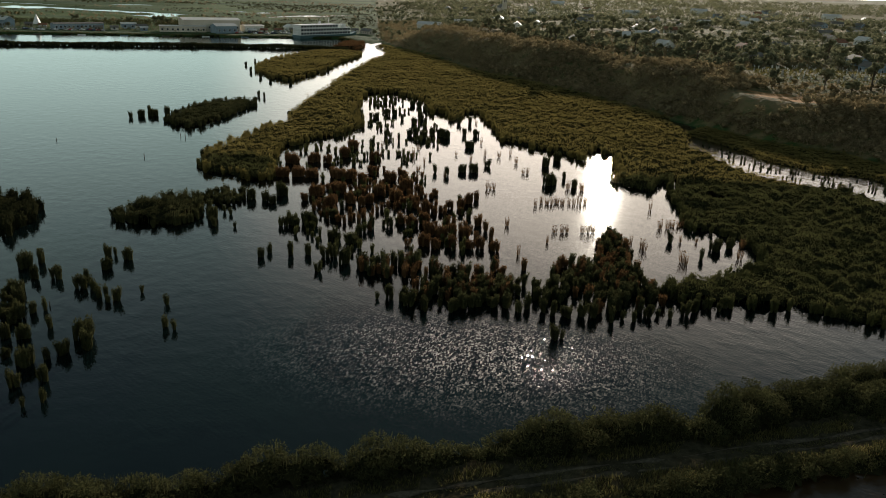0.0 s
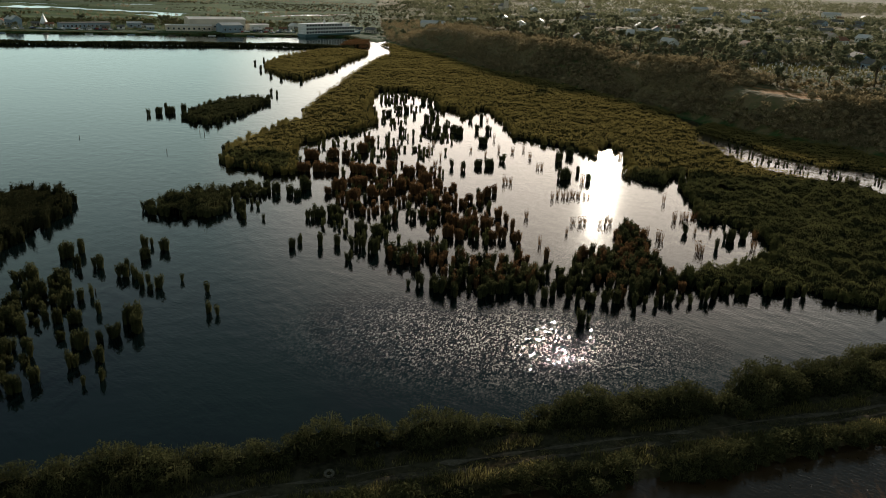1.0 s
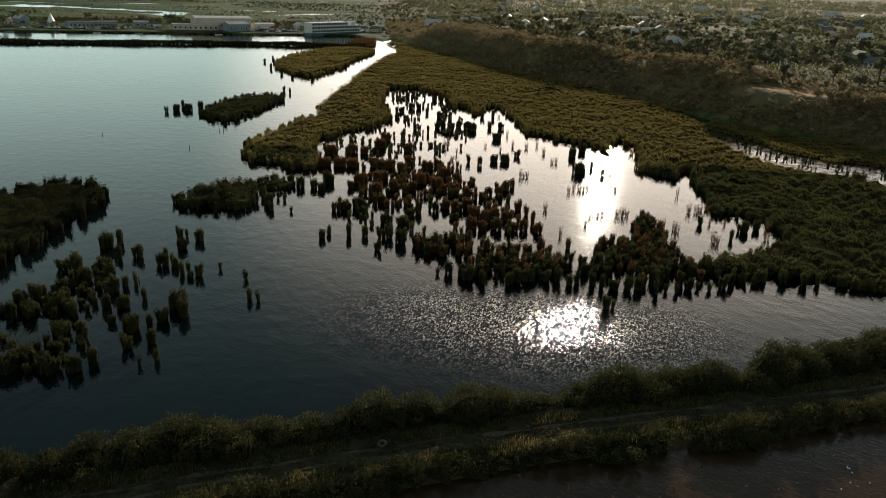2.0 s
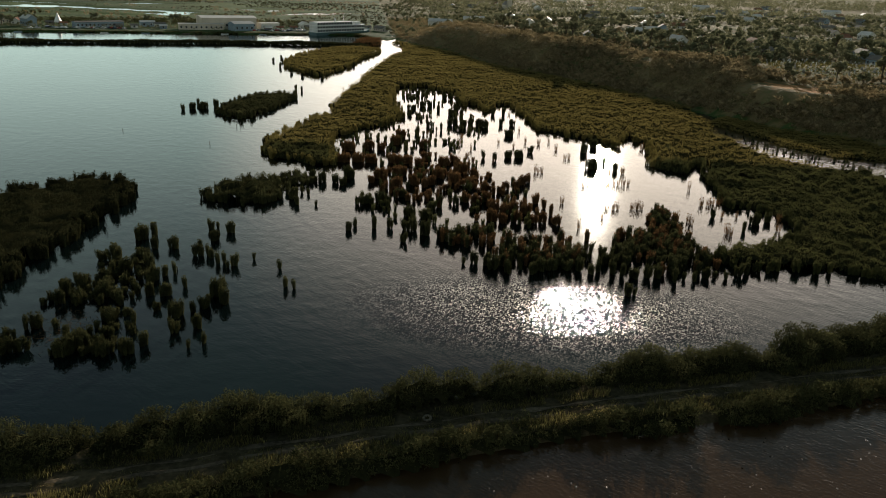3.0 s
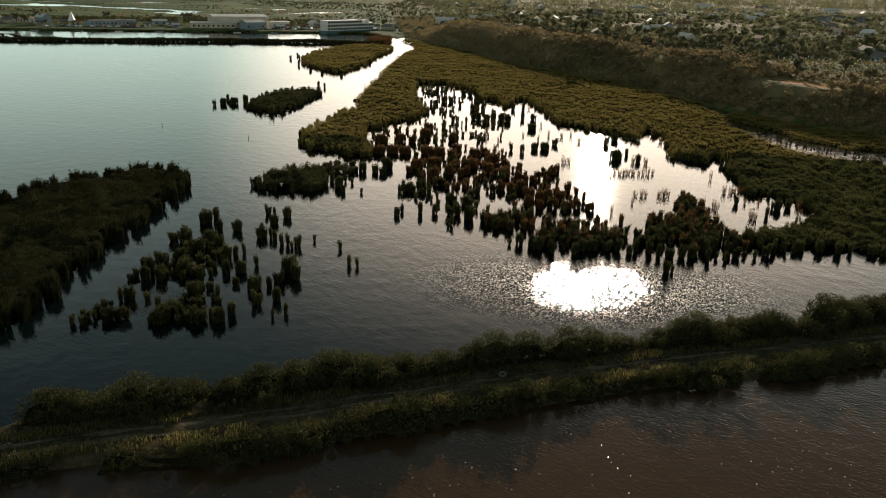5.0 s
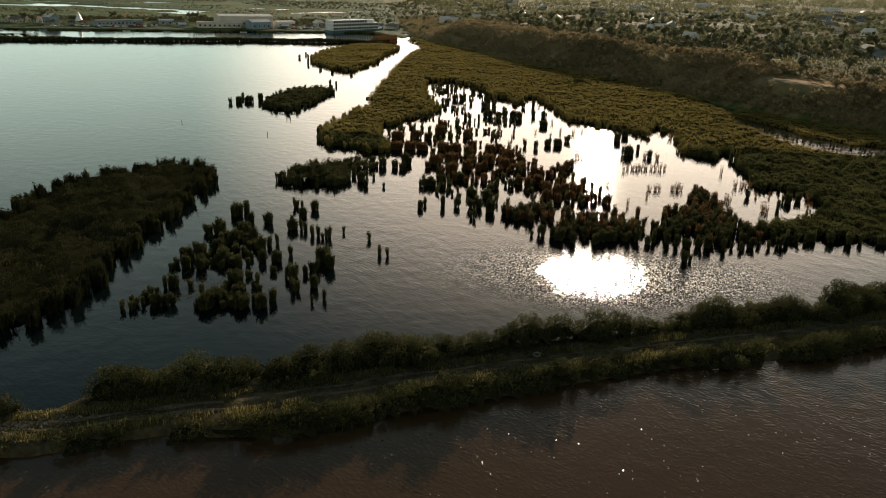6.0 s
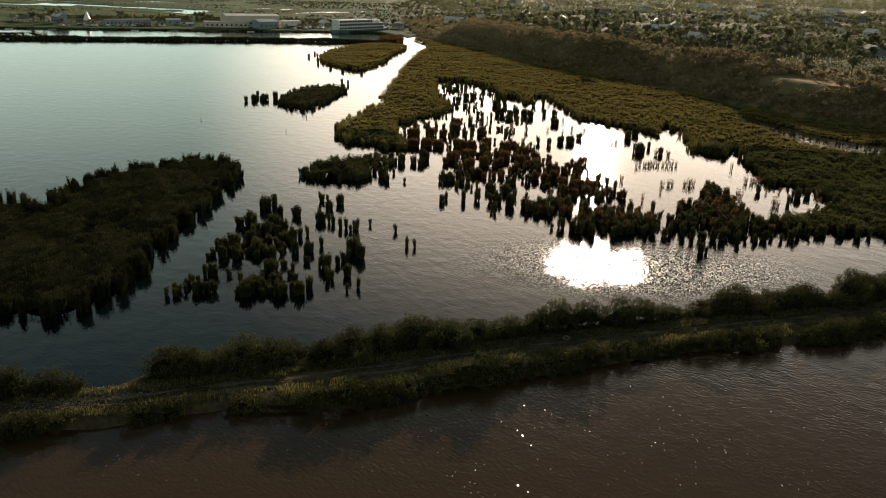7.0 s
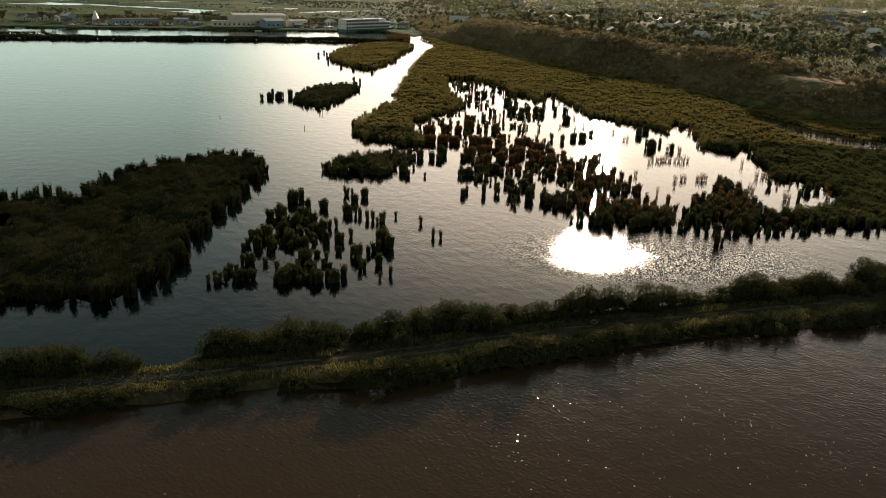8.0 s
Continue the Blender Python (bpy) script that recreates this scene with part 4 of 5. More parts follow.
# free-standing tussocks: x, y, radius
CLUMP_SETS = {
    "reed tussocks off the long island": [
        (-79.1, 72.5, 0.4), (-77.1, 72.2, 1.2), (-75.4, 73.0, 1.2), (-78.4, 79.3, 0.6), (-77.1, 80.0, 0.7), (-78.8, 91.4, 0.8), (-78.2, 94.9, 1.3), (-81.0, 107.6, 1.1), (-78.7, 107.9, 1.6),
        (-79.1, 119.5, 1.6), (-77.7, 122.5, 1.1), (-76.1, 98.8, 1.3), (-74.7, 102.7, 1.3), (-73.7, 108.7, 1.4), (-74.5, 114.9, 0.8), (-71.1, 105.1, 0.7), (-71.1, 115.5, 1.2), (-68.1, 100.0, 0.9),
        (-66.2, 93.3, 0.8), (-64.1, 82.7, 0.6), (-67.2, 101.9, 0.6), (-66.0, 103.2, 0.5), (-64.1, 93.6, 0.8), (-63.3, 93.7, 0.6), (-61.9, 97.3, 0.6), (-68.7, 75.2, 2.2), (-69.4, 72.5, 1.5),
        (-68.1, 83.6, 1.6), (-64.3, 73.2, 1.4), (-62.2, 74.7, 0.6), (-60.7, 73.6, 0.9), (-59.8, 76.4, 0.7)],
    "reed tussocks in the open lagoon": [
        (-59.2, 86.3, 1.4), (-57.3, 80.8, 0.9), (-57.2, 88.1, 0.5), (-56.0, 89.9, 1.1), (-55.6, 94.8, 1.7), (-53.6, 91.8, 0.9), (-54.5, 82.6, 0.8), (-51.9, 77.9, 0.5), (-53.5, 76.4, 0.3),
        (-68.2, 127.6, 0.8), (-66.8, 127.8, 0.5), (-63.6, 125.9, 1.0), (-65.0, 120.9, 1.1), (-66.3, 116.2, 0.5), (-65.1, 112.1, 1.1), (-63.4, 112.4, 0.5), (-62.4, 111.3, 0.5), (-60.4, 108.8, 0.6),
        (-59.2, 109.0, 0.5), (-58.0, 107.2, 0.4), (-57.2, 108.1, 0.7), (-54.7, 111.7, 0.35), (-48.9, 107.8, 0.45), (-45.9, 99.7, 0.5), (-44.2, 99.2, 0.4), (-78.3, 88.3, 0.9), (-75.7, 88.6, 1.1),
        (-73.3, 92.2, 1.2), (-69.4, 89.5, 1.1)],
    "reed tussocks round the islets": [
        (-61.7, 156.8, 0.5), (-60.3, 158.1, 0.7), (-57.2, 152.2, 1.3), (-55.4, 147.7, 0.6), (-56.7, 157.8, 0.4), (-54.7, 156.0, 0.4), (-51.1, 147.7, 0.35), (-55.6, 168.2, 0.5), (-54.0, 168.5, 1.2),
        (-50.6, 168.2, 1.1), (-48.4, 166.2, 1.2), (-48.1, 173.7, 1.9), (-125.7, 261.7, 0.6), (-123.4, 264.7, 1.5), (-124.7, 274.3, 1.1), (-119.8, 267.0, 2.2), (-116.1, 270.5, 1.3), (-98.5, 324.0, 0.8),
        (-94.9, 320.1, 0.8), (-138.2, 432.7, 0.8), (-138.3, 451.0, 1.0), (-133.3, 434.6, 0.8), (-126.6, 404.0, 1.0), (-115.5, 384.3, 1.0), (-106.4, 369.8, 0.9), (-95.5, 366.3, 0.9), (-89.4, 424.1, 0.8),
        (-79.6, 206.8, 0.8), (-80.2, 212.1, 0.8)],
    "reed tussocks at the head of the pond": [
        (-46.3, 317.8, 0.5), (-43.7, 321.8, 1.0), (-41.8, 328.8, 1.0), (-40.0, 326.1, 0.7), (-36.0, 319.4, 0.6), (-31.7, 316.2, 1.4), (-28.7, 314.1, 1.4), (-25.8, 307.6, 0.9), (-51.1, 282.8, 0.6),
        (-49.5, 283.3, 0.9), (-48.1, 287.5, 0.7), (-43.8, 282.4, 0.6), (-42.4, 282.8, 0.6), (-41.7, 285.5, 0.6), (-39.1, 292.7, 1.6), (-36.3, 293.5, 1.3), (-32.1, 283.2, 0.6), (-26.8, 275.1, 1.2),
        (-25.3, 285.1, 1.3), (-23.0, 276.2, 0.8), (-32.0, 247.4, 0.8), (-33.5, 248.9, 0.8), (-28.5, 243.5, 0.7), (-26.1, 253.8, 1.2), (-24.3, 254.2, 1.0), (-21.4, 250.1, 1.5), (-18.7, 255.7, 1.0), (-15.7, 254.4, 1.5)],
    "reed tussocks in the calm pond": [
        (-13.7, 252.0, 1.5), (-36.1, 235.3, 0.7), (-32.6, 233.6, 0.4), (-21.2, 232.1, 0.5), (-21.9, 223.8, 0.4), (-21.3, 220.0, 0.4), (-18.7, 205.0, 0.6), (-17.6, 213.5, 0.3), (-13.7, 203.4, 0.7),
        (-10.5, 201.5, 0.8), (-10.9, 198.3, 0.3), (-10.8, 279.5, 0.7), (-6.7, 280.6, 0.7), (-4.4, 281.2, 0.5), (-7.9, 258.5, 0.7), (-4.0, 258.4, 1.4), (-5.3, 238.5, 1.8), (-9.0, 226.0, 0.4),
        (-4.5, 220.1, 0.4), (-1.9, 245.6, 0.4), (-0.5, 228.0, 0.4), (3.8, 226.6, 0.5), (7.2, 230.6, 0.4), (8.8, 219.5, 0.5), (10.3, 207.3, 0.5), (11.5, 207.6, 0.4), (0.5, 214.0, 1.1),
        (-6.4, 206.0, 1.6), (-3.2, 206.2, 1.6), (0.6, 188.9, 0.4), (1.5, 189.0, 0.4), (2.4, 188.7, 0.4)],
    "reed tussocks along the pond's far side": [
        (17.1, 217.7, 1.3), (21.0, 225.9, 1.5), (16.9, 196.8, 2.3), (21.3, 203.2, 0.9), (21.4, 193.1, 0.6), (23.3, 194.7, 1.0), (25.0, 192.1, 0.6), (12.3, 175.6, 0.4), (13.8, 178.3, 0.4),
        (15.1, 177.6, 0.5), (16.3, 177.8, 0.5), (17.5, 179.0, 0.6), (18.8, 178.3, 0.6), (20.4, 178.6, 0.4), (21.6, 178.8, 0.4), (22.9, 179.1, 0.6), (24.3, 179.4, 0.4),
        (38.0, 206.0, 1.6), (42.0, 204.0, 1.8), (36.5, 226.0, 0.6), (41.0, 224.0, 0.8), (43.5, 221.5, 0.9)],
    "reed tussocks along the pond's sunny shore": [
        (5.3, 158.7, 0.45), (7.2, 140.2, 0.3), (13.3, 148.7, 0.3), (15.4, 155.8, 0.6), (17.0, 156.1, 0.5), (18.0, 156.3, 0.4), (21.3, 156.8, 0.5), (22.5, 157.1, 0.6), (23.7, 157.3, 0.5),
        (32.3, 148.5, 0.5), (32.6, 146.8, 0.5), (30.5, 149.9, 0.3), (39.5, 177.4, 0.4), (38.9, 162.8, 0.5), (40.5, 163.1, 0.5), (42.0, 164.6, 0.6), (43.3, 164.8, 0.6), (44.8, 165.9, 0.6),
        (39.1, 153.2, 0.7), (41.2, 153.6, 0.3), (44.7, 154.2, 0.3), (38.9, 141.3, 0.6), (39.2, 139.8, 0.4), (43.0, 143.6, 0.7), (47.2, 149.3, 1.5), (50.7, 151.6, 1.0), (53.3, 152.1, 0.6), (50.8, 144.9, 0.6)],
    "brown reed tussocks in the pond's mouth": [
        (-54.0, 206.7, 2.5), (-48.4, 209.4, 2.3), (-44.5, 208.8, 1.6), (-41.2, 217.0, 2.0), (-41.0, 229.8, 2.1), (-32.4, 213.8, 1.3), (-31.7, 217.7, 1.3), (-49.0, 192.4, 2.3), (-45.0, 192.0, 2.3), (-52.7, 191.2, 2.1),
        (-38.5, 192.8, 2.3), (-35.0, 193.0, 2.2), (-31.4, 188.0, 1.5), (-29.9, 197.3, 1.5), (-24.7, 192.3, 2.1), (-22.4, 197.7, 1.1), (-25.6, 178.2, 1.7), (-26.5, 170.5, 1.3), (-19.4, 184.8, 2.3),
        (-16.1, 180.1, 1.1), (-35.4, 178.8, 2.2), (-40.2, 175.2, 2.2), (-41.7, 169.9, 1.1), (-35.6, 166.3, 1.6), (-31.0, 169.6, 1.6), (-28.0, 167.8, 1.0), (-20.9, 174.0, 1.9), (-16.6, 171.4, 1.9), (-12.8, 166.1, 1.3)],
    "reed tussocks at the pond's lagoon side": [
        (-40.8, 131.2, 0.8), (-39.8, 133.9, 0.6), (-35.7, 133.6, 1.0), (-32.6, 134.1, 0.9), (-28.8, 125.8, 0.8), (-29.2, 133.1, 1.1), (-27.6, 133.4, 0.7), (-42.1, 150.1, 0.5), (-41.1, 150.3, 0.5),
        (-39.5, 151.4, 1.5), (-37.1, 153.0, 1.5), (-35.2, 151.4, 0.8), (-30.1, 143.0, 0.8), (-29.7, 144.8, 0.5), (-28.5, 143.2, 0.5), (-25.4, 142.0, 1.6), (-25.2, 147.4, 0.9), (-25.1, 154.0, 0.45),
        (-23.4, 151.6, 0.8), (-21.0, 154.0, 0.45), (-19.6, 153.4, 0.8), (-25.0, 130.8, 1.3), (-21.7, 129.8, 1.1), (-34.0, 157.7, 0.8), (-32.6, 158.0, 1.1), (-32.0, 164.7, 0.6)],
    "brown reed tussocks in the middle of the pond": [
        (-17.5, 156.6, 1.2), (-14.9, 155.1, 1.7), (-12.7, 157.5, 1.2), (-10.8, 164.2, 0.9), (-9.6, 165.4, 0.6), (-7.6, 169.4, 0.9), (-5.3, 170.7, 1.2), (-3.5, 174.9, 1.3), (-1.8, 177.8, 0.8),
        (-10.9, 150.0, 1.6), (-8.4, 148.6, 1.6), (-6.2, 150.8, 1.4), (-3.8, 149.4, 1.4), (-1.1, 157.6, 1.0), (1.8, 148.5, 0.9), (2.6, 141.7, 0.9), (-11.4, 142.7, 1.3), (-9.0, 141.4, 1.3),
        (-5.7, 142.0, 1.1), (-2.4, 142.5, 1.1), (-0.2, 142.9, 0.9), (0.8, 154.0, 0.7)],
}
row = np.random.default_rng(9)
CLUMP_SETS["front row of reed tussocks along the fringe"] = [
    (x + row.uniform(-0.5, 0.5), float(np.interp(x, [-17, -7, 1, 10, 19, 30, 42], [115.5, 112, 113.5, 114.5, 111.5, 114, 120.5])) + row.uniform(-1.2, 1.4), row.choice([0.4, 0.55, 0.7, 0.9, 1.2]))
    for x in np.arange(-17, 41, 2.1)] + [(11.6, 103.8, 0.8), (12.7, 104.2, 0.4)]
CLUMP_SIZES = [(0.35, 45), (0.6, 110), (1.0, 240), (1.5, 430), (2.2, 800)]


def clump_meshes():
    made = {}
    for k, (r, count) in enumerate(CLUMP_SIZES):
        for variant in range(3):
            for mat in (REED_GREEN, REED_OLD):
                rng = np.random.default_rng(100 + k * 10 + variant)
                made[k, variant, mat.name] = soup("reed_clump", *clump_shape(r, 2.9, count, rng, 0.1 * variant), mat)
    return made


CLUMPS = clump_meshes()
WISPS = [soup("reed_clump", *tuft_shape(0.5, 2.0, 34, np.random.default_rng(170 + k), (0.04 * k, 0.0), False), REED_OLD) for k in range(4)]
OPEN_STANDS = ("reed tussocks in the calm pond", "reed tussocks along the pond's far side", "reed tussocks along the pond's sunny shore")
rng = np.random.default_rng(5)
for group, rows in CLUMP_SETS.items():
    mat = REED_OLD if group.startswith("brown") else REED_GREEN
    for x, y, r in rows:
        if r <= 0.6 and group in OPEN_STANDS:
            ob = new("reed_clump", WISPS[int(rng.integers(0, 4))])
            ob.matrix_basis = pose(x, y, 0, 0, 0, rng.uniform(0, 360)) @ Matrix.Diagonal((r / 0.42, r / 0.42, rng.uniform(0.7, 1.2), 1))
            tagged(ob, "thin see-through wisp of brown reeds in still water", "reeds", group)
            continue
        k = min(range(len(CLUMP_SIZES)), key=lambda i: abs(CLUMP_SIZES[i][0] - r))
        ob = new("reed_clump", CLUMPS[k, int(rng.integers(0, 3)), mat.name])
        s = r / CLUMP_SIZES[k][0]
        ob.matrix_basis = pose(x, y, 0, 0, 0, rng.uniform(0, 360)) @ Matrix.Diagonal((s, s, rng.uniform(0.8, 1.12) * (0.6 if r < 0.5 else 0.8 if r < 0.7 else 1), 1))
        size = "slim" if r < 0.55 else "bushy" if r < 1.4 else "broad"
        tone = "brown" if mat is REED_OLD else "dark green"
        tagged(ob, f"{size} {tone} reed tussock standing in shallow water", "reeds", group)


# ---- trees and scrub ----
def bodies(rng, lobes):
    """The close inner mass of each crown: a lumpy eight-sided ball a little inside its leaves."""
    turn = np.arange(6) * np.pi / 3
    ball = [(0, 0, -1)] + [(math.cos(a + b) * w, math.sin(a + b) * w, z) for z, w, b in ((-0.5, 0.85, 0.0), (0.1, 1.0, 0.5), (0.65, 0.72, 0.0)) for a in turn] + [(0, 0, 1)]
    tris = [(0, 1 + (i + 1) % 6, 1 + i) for i in range(6)] + [(19, 13 + i, 13 + (i + 1) % 6) for i in range(6)]
    for k in (1, 7):
        for i in range(6):
            j = (i + 1) % 6
            tris += [(k + i, k + j, k + 6 + j), (k + i, k + 6 + j, k + 6 + i)]
    ball, tris = np.array(ball), np.array(tris)
    lobes = np.asarray(lobes, float)
    n = len(lobes)
    v = ball[None] * (lobes[:, 3, None, None] * 0.86 * rng.uniform(0.75, 1.15, (n, 20, 1))) * [1, 1, 0.85] + lobes[:, None, :3]
    return v.reshape(-1, 3), (tris[None] + np.arange(n)[:, None, None] * 20).reshape(-1, 3)


def tree_parts(seed, height, spread):
    rng = np.random.default_rng(seed)
    trunk = [tube((0, 0, -0.3), (0.1, 0, height * 0.45), 0.03 * height, 0.018 * height)]
    lobes = [(0, 0, height * 0.68, spread * 0.42)]
    for k in range(6):
        a = k * 1.05 + rng.uniform(-0.4, 0.4)
        e = (math.cos(a) * spread * 0.6, math.sin(a) * spread * 0.6, height * rng.uniform(0.5, 0.85))
        trunk.append(tube((0.05, 0, height * rng.uniform(0.25, 0.42)), e, 0.014 * height, 0.005 * height, 5))
        lobes.append((*e, spread * rng.uniform(0.3, 0.5)))
    return join(trunk), join([leaf_cloud(rng, lobes, 420, 0.1 * height), bodies(rng, lobes)])


TREE_KINDS = [("broad dark-green village tree", 8.0, 3.2), ("tall slender green tree", 11.0, 2.4), ("low rounded fruit tree", 5.0, 2.4)]
TREES = []
for k, (label, hh, spread) in enumerate(TREE_KINDS):
    wood, crown = tree_parts(300 + k, hh, spread)
    TREES.append((soup("trunk", *wood, BARK), soup("crown", *crown, LEAF), label))


def tree(x, y, kind, size, turn, group):
    wood, crown, label = TREES[kind]
    z = float(ground_at([(x, y)])[0])
    ob = thing("tree", label, "tree", pose(x, y, z, 0, 0, turn) @ Matrix.Scale(size, 4), group)
    part("trunk", wood, BARK, ob)
    part("crown", crown, LEAF, ob)
    return ob


def thicket(name, label, pts, rng, tall, leaves, size, mat, dense=False):
    """Woods or scrub that nobody could count, as one thing."""
    z = ground_at(pts)
    made = []
    for (x, y), g in zip(pts, z):
        h = rng.uniform(*tall)
        lobes = [(x + rng.normal(0, h * 0.25), y + rng.normal(0, h * 0.25), g + h * rng.uniform(0.3, 0.75), h * rng.uniform(0.25, 0.45)) for _ in range(4)]
        made.append(leaf_cloud(rng, lobes, leaves, size * h))
        if dense:
            made.append(bodies(rng, lobes[:1]))
    return tagged(new(name, soup(name, *join(made), mat)), label, "scrub" if "scrub" in name else "trees", kind="stuff")


def plateau_points(rng, count, y0, y1, lo, hi, dens=None):
    """Random places inland of the bluff's foot, lo to hi metres from it."""
    out = np.zeros((0, 2))
    while len(out) < count:
        y = rng.uniform(y0, y1, count * 3)
        x = rng.uniform(-0.2, 0.62, count * 3) * y + rng.uniform(-20, 20, count * 3)
        p = np.stack([x, y], 1)
        z, d, _ = ground_height(p)
        ok = (d > lo) & (d < hi)
        if dens is not None:
            ok &= dens(p)
        out = np.concatenate([out, p[ok]])
    return out[:count]


def clear(p):
    """Keep the bare earth patch and the graveyard open."""
    u, v = (p[:, 0] - 112) * -0.53 + (p[:, 1] - 304) * 0.85, (p[:, 0] - 112) * 0.85 + (p[:, 1] - 304) * 0.53
    a = np.hypot(u / 19, (v + 5) / 19) > 0.75 + 0.5 * vnoise(p[:, 0], p[:, 1], 3, 97)
    b = np.hypot((p[:, 0] - 158) / 44, (p[:, 1] - 368) / 42) > 1
    return a & b


rng = np.random.default_rng(21)
thicket("bluff_scrub", "dark thorny scrub on the bluff's slope", plateau_points(rng, 4200, 200, 900, 2, 45, clear), rng, (1.2, 3.8), 30, 0.3, SCRUB)
thicket("far_scrub", "hazy scrub on the rise above the harbour", plateau_points(rng, 900, 820, 2000, 40, 320, lambda p: vnoise(p[:, 0], p[:, 1], 40, 96) > 0.45), rng, (2.0, 5.0), 24, 0.32, LEAF)
thicket("bluff_scrub", "thorn bushes crowding the foot of the bluff", plateau_points(rng, 1100, 170, 460, 1, 42, lambda p: clear(p) & (vnoise(p[:, 0], p[:, 1], 16, 100) > 0.4)), rng, (1.2, 4.2), 46, 0.2, SCRUB, dense=True)
thicket("bluff_grass", "dry tussock grass over the bluff and its ledges", plateau_points(rng, 6500, 165, 520, 0.5, 70, lambda p: clear(p) & (vnoise(p[:, 0], p[:, 1], 4, 98) > 0.32)), rng, (0.35, 0.9), 9, 0.6, SEDGE)
hill = rng.uniform((-240, 600), (20, 1500), (2600, 2))
hill = hill[(ground_height(hill)[1] > 2) & (ground_height(hill)[1] < 260) & (vnoise(hill[:, 0], hill[:, 1], 30, 99) > 0.4)]
thicket("hillside_trees", "garden trees on the slope above the harbour", hill, rng, (2.0, 6.0), 30, 0.26, LEAF, dense=True)
thicket("plateau_scrub", "dry bushes and hedges above the bluff", plateau_points(rng, 1800, 260, 800, 34, 140, clear), rng, (1.0, 3.8), 40, 0.3, SCRUB, dense=True)
thicket("village_trees", "dense village trees and gardens", plateau_points(rng, 3000, 330, 900, 60, 600, lambda p: clear(p) & (0.6 * vnoise(p[:, 0], p[:, 1], 40, 90) + 0.4 * vnoise(p[:, 0], p[:, 1], 14, 89) > 0.44)), rng, (2.4, 6.2), 34, 0.26, LEAF, dense=True)
thicket("far_trees", "hazy far village trees", plateau_points(rng, 4500, 850, 2300, 60, 2200, lambda p: vnoise(p[:, 0], p[:, 1], 60, 91) > 0.32), rng, (4.0, 9.0), 22, 0.34, LEAF)
p = rng.uniform((-560, 690), (-130, 1500), (2600, 2))
p = p[(ground_height(p)[2]) & (ground_at(p) > 0.4) & (vnoise(p[:, 0] * 0.22, p[:, 1], 26, 92) > 0.72)]
thicket("marsh_scrub", "scattered bushes in the far marsh", p, rng, (1.5, 4.0), 24, 0.34, SCRUB)
far_reeds = rng.uniform((-620, 700), (-110, 1300), (5200, 2))
far_reeds = far_reeds[(ground_at(far_reeds) > 0.1) & ground_height(far_reeds)[2]]
far_reeds = far_reeds[vnoise(far_reeds[:, 0] * 0.3, far_reeds[:, 1], 24, 93) > 0.5]
shore = np.min([np.hypot((far_reeds[:, 0] - a) / (b + 12), (far_reeds[:, 1] - c + 25) / (d + 45)) for a, c, b, d, _ in FAR_PONDS], 0)
far_reeds = far_reeds[shore > 1.0]
thicket("marsh_reeds", "green reed belts of the far marsh", far_reeds, rng, (1.2, 2.6), 14, 0.6, REED_GREEN)
belt = rng.uniform((-560, 95), (-150, 150), (1500, 2))
belt[:, 1] += np.interp(belt[:, 0], [v[0] for v in QUAY], [v[1] for v in QUAY])
belt = belt[(ground_at(belt) > 0.3) & (vnoise(belt[:, 0] * 0.4, belt[:, 1], 18, 94) > 0.35)]
thicket("marsh_reeds", "tall dark reed belt behind the harbour", belt, rng, (1.8, 3.8), 20, 0.4, REED_GREEN)

for x, y in plateau_points(rng, 90, 300, 700, 40, 190, clear):
    tree(x, y, int(rng.integers(0, 3)), rng.uniform(0.7, 1.25), rng.uniform(0, 360), "trees at the village edge")
for x, y, s in ((-396, 598, 1.1), (-388, 612, 1.2), (-384, 606, 0.9), (-300, 690, 1.2), (-292, 684, 1.3), (-284, 680, 1.1), (-362, 668, 1.2), (-210, 700, 0.9), (-196, 706, 1.0), (-170, 716, 0.9),
                (-408, 606, 1.2), (-432, 590, 1.3), (-440, 600, 1.0), (-150, 722, 1.0), (-118, 712, 1.1), (-186, 690, 0.7), (-336, 664, 1.0), (-328, 668, 0.8), (-316, 672, 1.1), (-346, 658, 0.9), (-270, 690, 1.2), (-256, 694, 0.9), (-240, 700, 1.0), (-225, 705, 0.8),
                (-402, 640, 1.1), (-414, 646, 1.2), (-450, 612, 1.1), (-462, 604, 1.2), (-476, 600, 0.9), (-492, 590, 1.1), (-140, 712, 0.8), (-132, 730, 1.1), (-104, 690, 0.9), (-98, 668, 0.8)):
    tree(x, y, 0 if s > 1 else 2, s, x * 7 % 360, "trees by the harbour")


# ---- houses ----
def gable(w, d, h, rise):
    return prism([(-w / 2, 0), (w / 2, 0), (w / 2, h), (0, h + rise), (-w / 2, h)], -d / 2, d / 2)


def roof_shell(w, d, h, rise, over=0.4, thick=0.16):
    a, b = w / 2 + over, d / 2 + over
    drop = rise * over / (w / 2)
    left = [(-a, h - drop), (0, h + rise), (0, h + rise + thick), (-a, h - drop + thick)]
    right = [(a, h - drop), (a, h - drop + thick), (0, h + rise + thick), (0, h + rise)]
    return join([prism(left, -b, b), prism(right, -b, b)])


